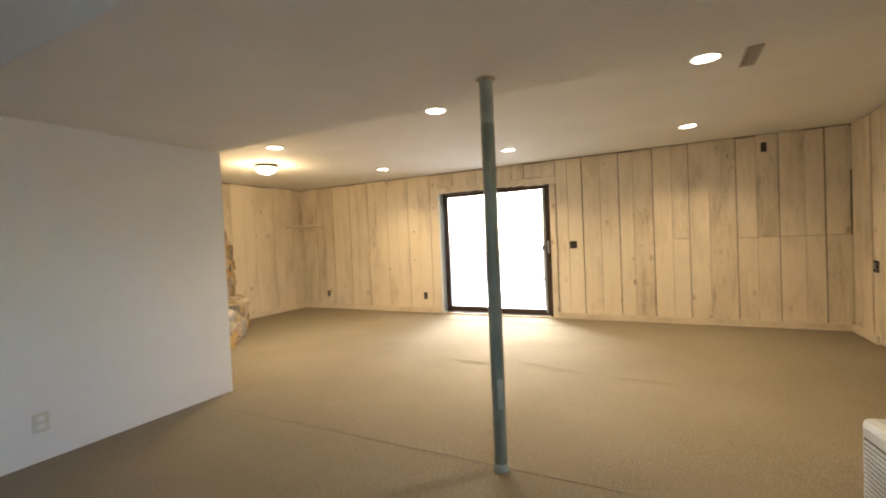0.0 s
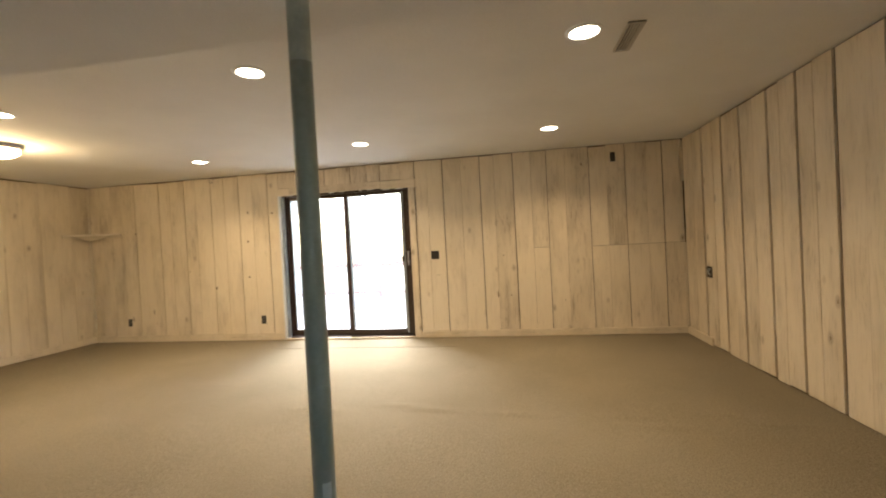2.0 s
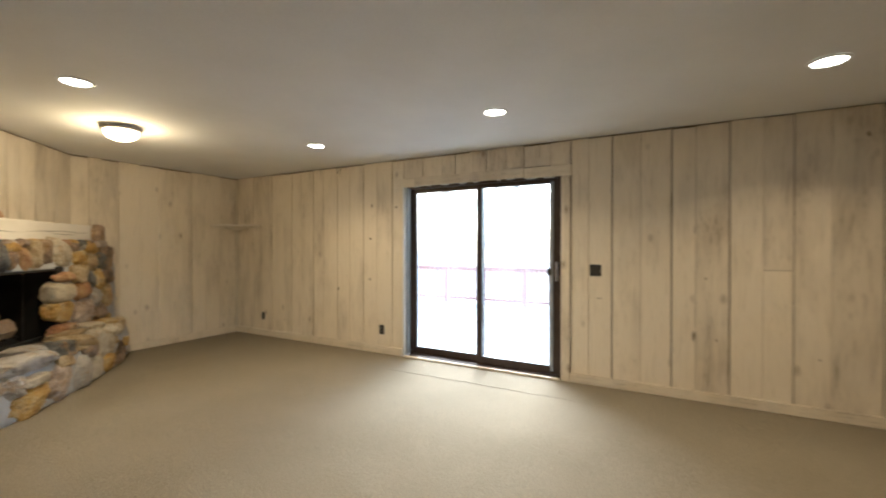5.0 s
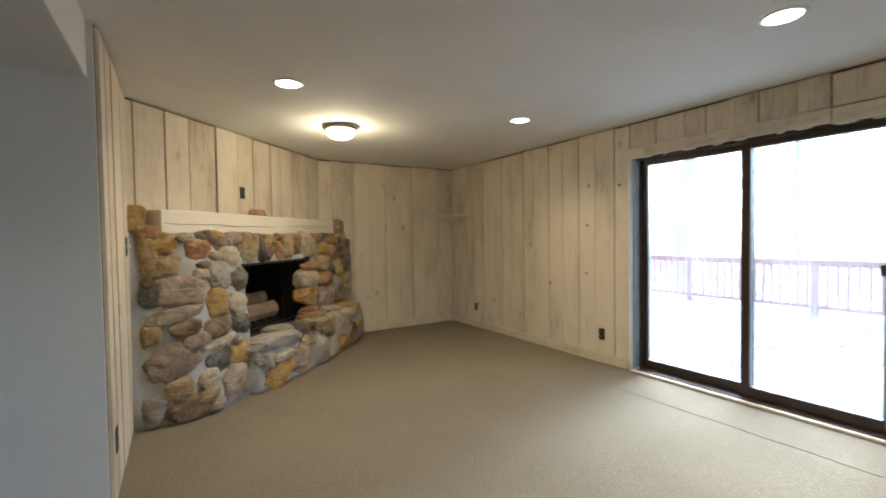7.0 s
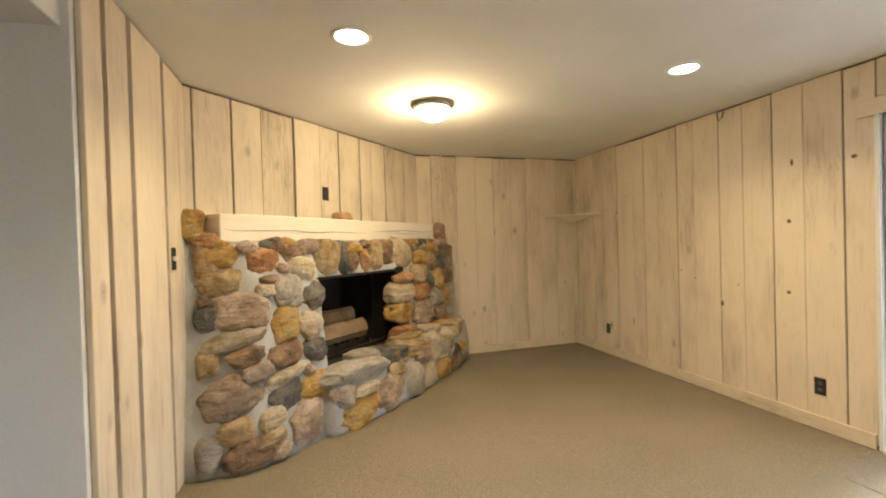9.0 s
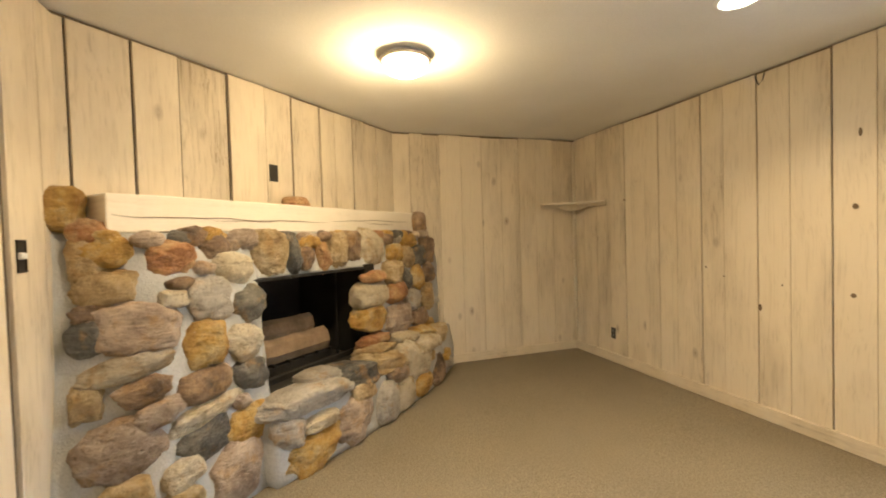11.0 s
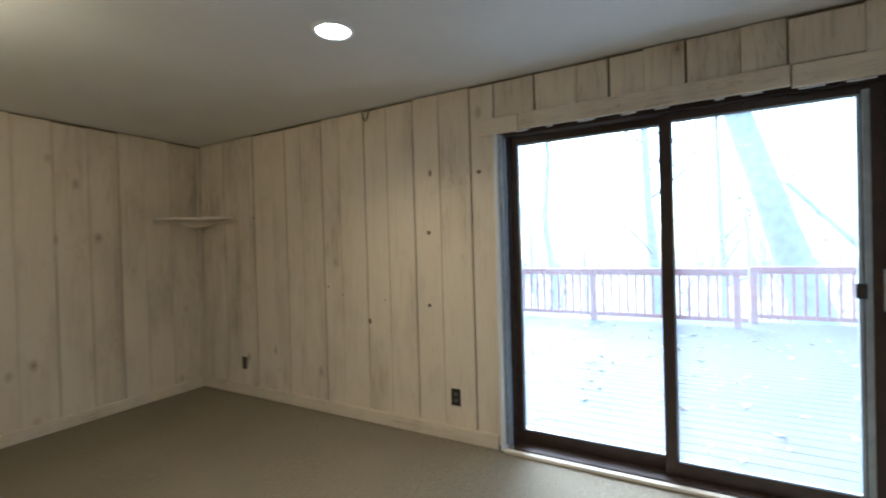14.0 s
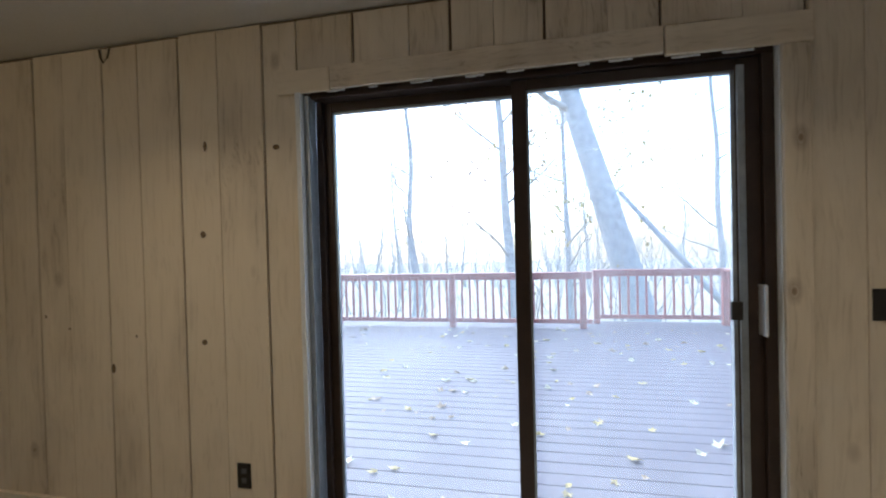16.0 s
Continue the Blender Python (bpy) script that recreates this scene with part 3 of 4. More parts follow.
# ---- the post ----
PX, PY = -1.14, 3.155
post = thing("support_post", (PX, PY, 0), "round green-grey painted steel support post between carpet and soffit", "post")
pm = Matrix.Translation((PX, PY, 0))
part("shaft", turned(bmesh.new(), [(0.0362, 0.0), (0.0366, 0.9), (0.0362, 1.86)], 32, pm), M_POLE, post, "", True)
part("upper_shaft", turned(bmesh.new(), [(0.0360, 1.86), (0.0363, 1.95), (0.0362, 2.098)], 32, pm), M_POLEUP, post, "paler worn paint at the top of the post", True)
part("collar", turned(bmesh.new(), [(0.0372, 2.086), (0.042, 2.088), (0.050, 2.095), (0.054, 2.0985)], 32, pm), M_NICKEL, post, "dull metal collar", True)
part("foot", turned(bmesh.new(), [(0.045, 0.0), (0.045, 0.028), (0.0372, 0.04)], 24, pm), M_POLEUP, post, "chipped pale foot", True)
part("bare_patch", turned(bmesh.new(), [(0.0374, 0.34), (0.0378, 0.37), (0.0378, 0.48), (0.0374, 0.50)], 8, pm, radians(-75), radians(-30)), M_POLEUP, post, "bare scraped patch")

# ---- white appliance ----
dehum = thing("dehumidifier", (0.46, 2.72, 0), "white plastic dehumidifier with louvred side standing on the carpet", "dehumidifier")
dq = pose(0.455, 2.74, 0, 0, 0, 8)


def dm_part(name, bm, mat, parent, label="", smooth=False):
    bmesh.ops.transform(bm, matrix=dq, verts=bm.verts)
    return part(name, bm, mat, parent, label, smooth)


case = dm_part("case", boxed(-0.20, -0.14, 0.03, 0.20, 0.14, 0.62, bevel=0.028), M_WHITE, dehum)
# Dark plates carry the shade of the slots in their colour.
dm_part("slot_shade", boxed(-0.2012, -0.105, 0.15, -0.199, 0.105, 0.56), M_GREYPL, case, "dark plate standing for the shaded slots behind the louvres")
dm_part("slot_shade", boxed(-0.165, -0.1412, 0.15, 0.165, -0.139, 0.56), M_GREYPL, case, "dark plate standing for the shaded slots behind the louvres")
for i in range(26):
    z = 0.155 + i * 0.0155
    dm_part("louvre", boxed(-0.204, -0.10, z, -0.1995, 0.10, z + 0.0105, bevel=0.0015), M_WHITE, case)
    dm_part("louvre", boxed(-0.16, -0.144, z, 0.16, -0.1395, z + 0.0105, bevel=0.0015), M_WHITE, case)
dm_part("control_panel", boxed(-0.13, -0.06, 0.619, 0.13, 0.06, 0.626, bevel=0.003), M_GREYPL, dehum, "dark grey control panel")
for sx in (-0.15, 0.15):
    for sy in (-0.1, 0.1):
        dm_part("castor", boxed(sx - 0.02, sy - 0.015, 0.0, sx + 0.02, sy + 0.015, 0.035, bevel=0.006), M_GREYPL, dehum, "dark castor")

# ---- electrical boxes ----
def wall_box(name, label, place, a, z, w, h, extra=None):
    """A box set in the boards: dark rim, and an inner device."""
    ob = new(name)
    tagged(ob, label, "electrical box")
    bm = bmesh.new()
    for q in ((-w / 2, -h / 2, -w / 2 + 0.006, h / 2), (w / 2 - 0.006, -h / 2, w / 2, h / 2), (-w / 2, -h / 2, w / 2, -h / 2 + 0.006), (-w / 2, h / 2 - 0.006, w / 2, h / 2)):
        box(bm, a + q[0], -0.001, z + q[1], a + q[2], 0.004, z + q[3])
    part("rim", place(bm), M_BLACK, ob)
    part("box_back", place(boxed(a - w / 2 + 0.006, -0.001, z - h / 2 + 0.006, a + w / 2 - 0.006, 0.0015, z + h / 2 - 0.006)), M_BLACK, ob)
    if extra == "outlet":
        for dz in (-0.022, 0.022):
            part("socket", place(boxed(a - 0.013, 0.0, z + dz - 0.012, a + 0.013, 0.005, z + dz + 0.012, bevel=0.002)), M_GREYPL, ob, "dark brown socket face")
    if extra == "toggle":
        part("toggle", place(boxed(a + 0.0, 0.0, z - 0.012, a + 0.03, 0.022, z + 0.014, bevel=0.006)), M_WHITE, ob, "white knob")
    if extra == "wires":
        for k in range(3):
            bm = tube(bmesh.new(), [(a - 0.03 + 0.025 * k, 0.0, z - 0.03), (a - 0.02 + 0.02 * k, 0.02, z), (a - 0.04 + 0.03 * k, 0.01, z + 0.04)], [0.004] * 3, 6)
            part("wire", place(bm), M_GREYMETAL, ob, "loose grey wire end")


def far_out(bm):
    bmesh.ops.transform(bm, matrix=Matrix(((1, 0, 0, 0), (0, -1, 0, FAR), (0, 0, 1, 0), (0, 0, 0, 1))), verts=bm.verts)
    bmesh.ops.recalc_face_normals(bm, faces=bm.faces)
    return bm


def east_out(bm):
    return on_east(bm)


wall_box("wall_outlet", "uncovered dark outlet box low in the board wall", far_out, -6.265, 0.29, 0.062, 0.11, "outlet")
wall_box("wall_outlet", "uncovered dark outlet box low in the board wall", far_out, -4.065, 0.29, 0.068, 0.115, "outlet")
wall_box("switch_box", "square black switch plate beside the patio door", far_out, -1.53, 1.095, 0.105, 0.11)
wall_box("junction_box", "small open black box near the ceiling", far_out, 0.77, 2.21, 0.06, 0.115)
wall_box("switch_box", "open wall box with loose wire ends", east_out, 6.88, 0.79, 0.13, 0.12, "wires")
wall_box("switch_box", "dark switch box with a white knob", on_short, -4.72, 1.285, 0.06, 0.125, "toggle")
wall_box("wall_outlet", "dark uncovered outlet low in the return wall", on_short, -3.88, 0.31, 0.075, 0.12, "outlet")
wall_box("junction_box", "small open black box above the mantel", local, 1.14, 1.785, 0.07, 0.115)
plate = thing("wall_outlet", (WHITE_X, 2.16, 0.24), "white plastic outlet plate on the white wall", "electrical outlet")
part("plate", boxed(WHITE_X, 2.12, 0.18, WHITE_X + 0.007, 2.20, 0.30, bevel=0.003), M_IVORY, plate)
for dz in (-0.024, 0.024):
    part("socket", boxed(WHITE_X + 0.006, 2.143, 0.24 + dz - 0.014, WHITE_X + 0.009, 2.177, 0.24 + dz + 0.014, bevel=0.0014), M_WHITE, plate)


# knots, nail holes and a wire loop in the far wall
def wood_knot(x, z, w, h):
    bm = bmesh.new()
    prism(bm, [(w / 2 * math.cos(i * math.tau / 14) * (1 + 0.2 * math.sin(3 * i)), h / 2 * math.sin(i * math.tau / 14)) for i in range(14)], 0.0, 0.0012)
    bmesh.ops.transform(bm, matrix=Matrix(((1, 0, 0, x), (0, 0, -1, FAR), (0, 1, 0, z), (0, 0, 0, 1))), verts=bm.verts)
    bmesh.ops.recalc_face_normals(bm, faces=bm.faces)
    part("knot", bm, M_KNOT, wall_north, "dark wood knot")


M_KNOT = simple("dark_knot", (0.085, 0.055, 0.03), (0.24, 0.17, 0.10), 60, 0.8, 0, 0.3)
for kx, kz, kw, kh in ((-4.785, 0.765, 0.03, 0.06), (-4.245, 1.417, 0.034, 0.04), (-4.255, 0.908, 0.034, 0.034), (-5.20, 1.02, 0.016, 0.022), (-5.05, 0.96, 0.018, 0.014), (-4.64, 0.93, 0.014, 0.018),
                       (-4.22, 1.83, 0.022, 0.06), (-3.85, 1.80, 0.04, 0.03), (-0.72, 0.55, 0.02, 0.11), (-0.63, 1.05, 0.022, 0.022), (-0.55, 0.53, 0.02, 0.02), (0.39, 2.15, 0.018, 0.06), (0.12, 0.45, 0.016, 0.016), (-6.08, 1.62, 0.03, 0.022), (-1.50, 0.83, 0.05, 0.008)):
    wood_knot(kx, kz, 0.8 * kw, 0.8 * kh)
hook = thing("wire_loop", (-4.76, FAR, 2.33), "dark wire loop hanging at the top of the boards", "wire loop")
part("wire", tube(bmesh.new(), [(-4.80, FAR - 0.008, 2.345), (-4.785, FAR - 0.012, 2.30), (-4.77, FAR - 0.014, 2.275), (-4.745, FAR - 0.012, 2.30), (-4.735, FAR - 0.008, 2.345)], [0.004] * 5, 6), M_BLACK, hook)

# ---- corner shelf ----
shelf = thing("corner_shelf", (LEFT3, FAR, 1.62), "small whitewashed triangular corner shelf with a curved apron", "shelf")
cx, cy = LEFT3 + 0.004, FAR - 0.004
# Board takes the paler beam paint to stand for the light falling on it.
part("board", prism(bmesh.new(), [(cx, cy), (cx, cy - 0.44), (cx + 0.03, cy - 0.45), (cx + 0.55, cy - 0.03), (cx + 0.55, cy)], 1.628, 1.645), M_BEAM, shelf, "thin triangular shelf board, paler in place of the light on it")
part("cleat", boxed(cx, cy - 0.43, 1.592, cx + 0.022, cy - 0.024, 1.6275, bevel=0.003), M_TRIM, shelf, "wooden cleat under the shelf")
part("cleat", boxed(cx, cy - 0.022, 1.592, cx + 0.55, cy, 1.6275, bevel=0.003), M_TRIM, shelf, "wooden cleat under the shelf")
bm = bmesh.new()
v0, v1 = Vector((cx + 0.024, cy - 0.25, 0)), Vector((cx + 0.30, cy - 0.024, 0))
side = Vector((1, -1, 0)).normalized() * 0.018
rings = []
for i in range(13):
    p = v0.lerp(v1, i / 12)
    zb = 1.612 - 0.055 * math.sin(math.pi * i / 12)
    rings.append([bm.verts.new(q) for q in (p + Vector((0, 0, 1.6275)), p - side + Vector((0, 0, 1.6275)), p - side + Vector((0, 0, zb)), p + Vector((0, 0, zb)))])
for r0, r1 in zip(rings, rings[1:]):
    for k in range(4):
        bm.faces.new((r0[k], r1[k], r1[(k + 1) % 4], r0[(k + 1) % 4]))
bm.faces.new(rings[0])
bm.faces.new(rings[-1])
bmesh.ops.recalc_face_normals(bm, faces=bm.faces)
part("apron", bm, M_TRIM, shelf, "curved wooden apron set back under the board")

# ---- fireplace ----
def lerp_table(x, xs, ys):
    return float(np.interp(x, xs, ys))


HEARTH_Z = 0.42


def hearth_n(u):
    return lerp_table(u, (-0.4, 0.0, 0.5, 1.0, 1.5, 2.2, 2.8, 3.1), (0.22, 0.40, 0.54, 0.60, 0.61, 0.58, 0.48, 0.40))


def breast_n(z):
    return lerp_table(z, (0.0, 0.5, 1.1, 1.33, 1.6), (0.48, 0.40, 0.345, 0.27, 0.19))


def pier_left(z):
    """Where the masonry meets the return wall."""
    return lerp_table(z, (0.0, 0.6, 1.3), (-0.20, -0.12, -0.06))


def face_n(u, z):
    """How far the masonry stands out of the wall."""
    if u > 0.62 and z < HEARTH_Z:
        return hearth_n(u) - 0.10 * max(0, z - 0.25) / 0.17 * 0.5
    if u > 0.62:
        return min(0.35, breast_n(z))
    return max(0.06, min(hearth_n(u), breast_n(z), -pier_left(z) + 1.1 * (u - pier_left(z))))


fire = thing("stone_fireplace", FO, "corner fireplace of rounded fieldstones in grey mortar, black firebox", "fireplace")


def masonry(u0, u1, z0, z1, nfun, steps=14):
    """A lofted block of mortar from the wall out to nfun(u, z), with an uneven face."""
    bm = bmesh.new()
    grid = []
    for i in range(steps + 1):
        u = u0 + (u1 - u0) * i / steps
        col = []
        for j in range(13):
            z = z0 + (z1 - z0) * j / 12
            n = nfun(u, z) - 0.008 + 0.016 * noise.noise((u * 7, z * 7, 0))
            col.append((u, n, z))
        grid.append(col)
    front = [[bm.verts.new(p) for p in col] for col in grid]
    back = [[bm.verts.new((p[0], -0.02, p[2])) for p in col] for col in grid]
    for i in range(steps):
        for j in range(12):
            bm.faces.new((front[i][j], front[i + 1][j], front[i + 1][j + 1], front[i][j + 1]))
        for j in (0, 12):
            bm.faces.new((front[i][j], front[i + 1][j], back[i + 1][j], back[i][j]))
    for i in (0, steps):
        for j in range(12):
            bm.faces.new((front[i][j], front[i][j + 1], back[i][j + 1], back[i][j]))
    return local(bm)


part("mortar_pier", masonry(-0.21, 0.70, 0.0, 1.372, lambda u, z: face_n(min(u, 0.6), z)), M_MORTAR, fire, "grey mortar between the stones", True)
part("mortar_pier", masonry(1.72, 2.86, HEARTH_Z - 0.02, 1.372, lambda u, z: min(0.35, breast_n(z)) - 0.02), M_MORTAR, fire, "grey mortar between the stones", True)
part("mortar_lintel", masonry(0.68, 1.74, 1.10, 1.372, lambda u, z: min(0.35, breast_n(z)) - 0.02), M_MORTAR, fire, "grey mortar between the stones", True)
part("hearth", masonry(0.60, 2.98, 0.0, HEARTH_Z, lambda u, z: face_n(max(u, 0.63), z - 0.001)), M_MORTAR, fire, "grey mortar hearth bed", True)

# firebox
for q in ((0.66, -0.42, HEARTH_Z, 1.78, -0.36, 1.2), (0.62, -0.36, HEARTH_Z, 0.72, 0.31, 1.12), (1.68, -0.36, HEARTH_Z, 1.80, 0.33, 1.12), (0.66, -0.42, 1.14, 1.78, 0.26, 1.2), (0.66, -0.42, HEARTH_Z - 0.03, 1.78, 0.42, HEARTH_Z + 0.015)):
    part("firebox_panel", local(boxed(*q)), M_SOOT, fire, "soot-blackened firebox lining")
part("lintel_bar", local(boxed(0.66, 0.255, 1.085, 1.78, 0.335, 1.105, bevel=0.003)), M_IRON, fire, "black iron lintel bar")
part("screen_post", local(boxed(1.585, 0.10, HEARTH_Z + 0.015, 1.60, 0.12, 1.09, bevel=0.003)), M_IRON, fire, "black iron upright of the fire screen")
part("screen_track", local(boxed(0.72, 0.20, HEARTH_Z + 0.015, 1.72, 0.235, HEARTH_Z + 0.05, bevel=0.004)), M_IRON, fire, "black iron screen track")
grate = thing("fire_grate", FM @ Vector((1.2, -0.02, HEARTH_Z)), "black iron fire grate in the firebox", "fire grate")
for i in range(6):
    u = 0.85 + i * 0.13
    part("bar", local(boxed(u, -0.20, HEARTH_Z + 0.07, u + 0.02, 0.12, HEARTH_Z + 0.09, bevel=0.003)), M_IRON, grate)
for n in (-0.16, 0.08):
    part("cross_bar", local(boxed(0.83, n, HEARTH_Z + 0.015, 1.54, n + 0.02, HEARTH_Z + 0.07, bevel=0.003)), M_IRON, grate)


def firewood(u0, u1, n, z, r, turn):
    bm = bmesh.new()
    outline = [(r * math.cos(a), r * 0.8 * math.sin(a)) for a in [radians(d) for d in (-30, 25, 80, 130, 175, 210, 270)]]
    prism(bm, outline, 0, u1 - u0)
    bmesh.ops.subdivide_edges(bm, edges=[e for e in bm.edges if abs(e.verts[0].co.z - e.verts[1].co.z) > 0.1], cuts=6)
    for v in bm.verts:
        v.co += 0.012 * noise.noise_vector(v.co * 6 + Vector((u0, n, z)) * 5)
    bmesh.ops.transform(bm, matrix=FM @ pose(u0, n, z, 0, 90, turn), verts=bm.verts)
    ob = mesh_ob("firewood_log", bm, M_LOG)
    tagged(ob, "pale split firewood log resting on the grate", "firewood", "logs in the firebox")


firewood(0.82, 1.50, 0.03, HEARTH_Z + 0.16, 0.085, 3)
firewood(0.86, 1.46, -0.12, HEARTH_Z + 0.165, 0.085, -4)
firewood(0.84, 1.42, -0.05, HEARTH_Z + 0.285, 0.075, 5)

# stones of the fireplace: along, up, width, height, tilt, kind of stone
PIER = (
    (-0.07, 1.485, 0.17, 0.16, 0, "gold"), (-0.06, 1.36, 0.07, 0.10, 0, "rust"), (-0.17, 1.23, 0.10, 0.18, 0, "tan"), (0.02, 1.26, 0.25, 0.12, 5, "gold"),
    (0.00, 1.12, 0.34, 0.14, 5, "tan"), (0.26, 1.23, 0.19, 0.14, 0, "rust"), (0.37, 1.33, 0.13, 0.08, 0, "brown"), (0.49, 1.28, 0.15, 0.11, 20, "brown"),
    (0.40, 1.17, 0.10, 0.06, 0, "mauve"), (0.56, 1.16, 0.20, 0.14, -10, "cream"), (0.26, 1.13, 0.11, 0.05, 0, "brown"), (0.22, 1.06, 0.11, 0.07, 0, "cream"))
PIER_MID = (
    (0.40, 1.03, 0.21, 0.19, 0, "grey"), (0.63, 0.98, 0.20, 0.19, 30, "slate"), (-0.13, 1.02, 0.18, 0.07, 0, "brown"), (-0.14, 0.92, 0.16, 0.14, 0, "slate"),
    (0.10, 0.94, 0.30, 0.20, 0, "mauve"), (0.36, 0.81, 0.20, 0.19, 0, "gold"), (0.58, 0.78, 0.22, 0.18, 10, "cream"), (-0.01, 0.77, 0.46, 0.10, 12, "cream"),
    (0.34, 0.63, 0.26, 0.15, 5, "brown"), (0.59, 0.60, 0.18, 0.14, 0, "slate"), (0.09, 0.67, 0.19, 0.10, 10, "brown"), (0.12, 0.57, 0.16, 0.09, 20, "mauve"))
PIER_LOW = (
    (-0.12, 0.63, 0.21, 0.16, 5, "tan"), (0.34, 0.50, 0.34, 0.09, 12, "cream"), (0.30, 0.38, 0.23, 0.16, 15, "slate"), (0.54, 0.35, 0.24, 0.16, 10, "gold"),
    (-0.06, 0.42, 0.45, 0.22, 20, "mauve"), (0.18, 0.27, 0.17, 0.11, 15, "cream"), (0.45, 0.16, 0.36, 0.30, 0, "mauve"), (0.00, 0.24, 0.18, 0.12, 15, "tan"),
    (0.17, 0.16, 0.16, 0.11, 0, "tan"), (0.51, 0.49, 0.10, 0.07, 0, "mauve"), (0.05, 0.10, 0.24, 0.14, 8, "brown"), (-0.12, 0.12, 0.16, 0.18, 0, "grey"), (0.22, 0.06, 0.14, 0.08, 0, "mauve"))
HEARTH = (
    (1.20, 0.15, 0.34, 0.28, 0, "mauve"), (1.54, 0.13, 0.27, 0.26, 0, "grey"),
    (0.87, 0.11, 0.36, 0.20, 20, "gold"), (0.69, 0.26, 0.17, 0.15, 0, "grey"), (0.90, 0.26, 0.22, 0.07, 5, "cream"), (2.00, 0.30, 0.40, 0.24, -15, "cream"),
    (1.30, 0.31, 0.22, 0.10, 0, "tan"), (1.72, 0.31, 0.24, 0.12, -15, "mauve"), (2.15, 0.43, 0.46, 0.13, 0, "tan"), (2.58, 0.40, 0.36, 0.16, 0, "tan"), (2.42, 0.12, 0.30, 0.24, 0, "brown"), (2.10, 0.10, 0.26, 0.17, 0, "gold"), (1.80, 0.12, 0.24, 0.22, 0, "cream"))
BREAST = (
    (1.75, 0.88, 0.32, 0.17, 0, "cream"), (2.11, 0.85, 0.30, 0.16, 0, "rust"), (2.35, 0.75, 0.19, 0.17, 0, "grey"), (1.74, 0.69, 0.34, 0.18, 0, "gold"),
    (2.12, 0.64, 0.31, 0.21, 0, "mauve"), (2.44, 0.59, 0.23, 0.13, 0, "brown"), (2.62, 0.47, 0.22, 0.13, 0, "gold"), (1.76, 0.52, 0.32, 0.09, 0, "rust"), (2.62, 0.75, 0.18, 0.20, 0, "tan"),
    (1.78, 1.02, 0.27, 0.08, 0, "rust"), (2.06, 1.03, 0.22, 0.17, 0, "tan"), (2.24, 0.96, 0.10, 0.17, 0, "slate"), (2.43, 0.95, 0.23, 0.21, 0, "gold"), (2.64, 0.98, 0.16, 0.16, 0, "brown"))
LINTEL = (
    (0.84, 1.22, 0.22, 0.23, 0, "tan"), (1.00, 1.19, 0.10, 0.18, 0, "slate"), (1.09, 1.18, 0.11, 0.13, 0, "brown"), (1.17, 1.285, 0.18, 0.07, 0, "gold"), (1.27, 1.18, 0.10, 0.16, 0, "rust"),
    (1.42, 1.22, 0.17, 0.20, 0, "tan"), (1.61, 1.24, 0.19, 0.18, 0, "brown"), (1.83, 1.22, 0.25, 0.24, 0, "cream"), (2.06, 1.29, 0.13, 0.08, 0, "brown"), (2.12, 1.17, 0.19, 0.12, 0, "gold"),
    (2.38, 1.28, 0.26, 0.12, 0, "gold"), (2.30, 1.14, 0.18, 0.16, 0, "tan"), (2.50, 1.14, 0.19, 0.17, 0, "slate"), (2.69, 1.17, 0.17, 0.20, 0, "brown"), (2.72, 1.46, 0.15, 0.17, 0, "brown"), (0.69, 1.31, 0.12, 0.09, 0, "mauve"))
LEDGE = ((0.89, 0.40, 0.58, 0.12, 0, "grey"), (1.30, 0.40, 0.30, 0.13, 0, "slate"), (1.64, 0.40, 0.36, 0.12, -6, "tan"), (2.25, 0.41, 0.34, 0.12, 0, "cream"), (1.66, 0.47, 0.30, 0.07, 0, "tan"), (1.06, 0.46, 0.24, 0.05, 0, "grey"), (2.05, 0.49, 0.22, 0.06, 0, "cream"), (2.35, 0.48, 0.24, 0.07, 0, "gold"))


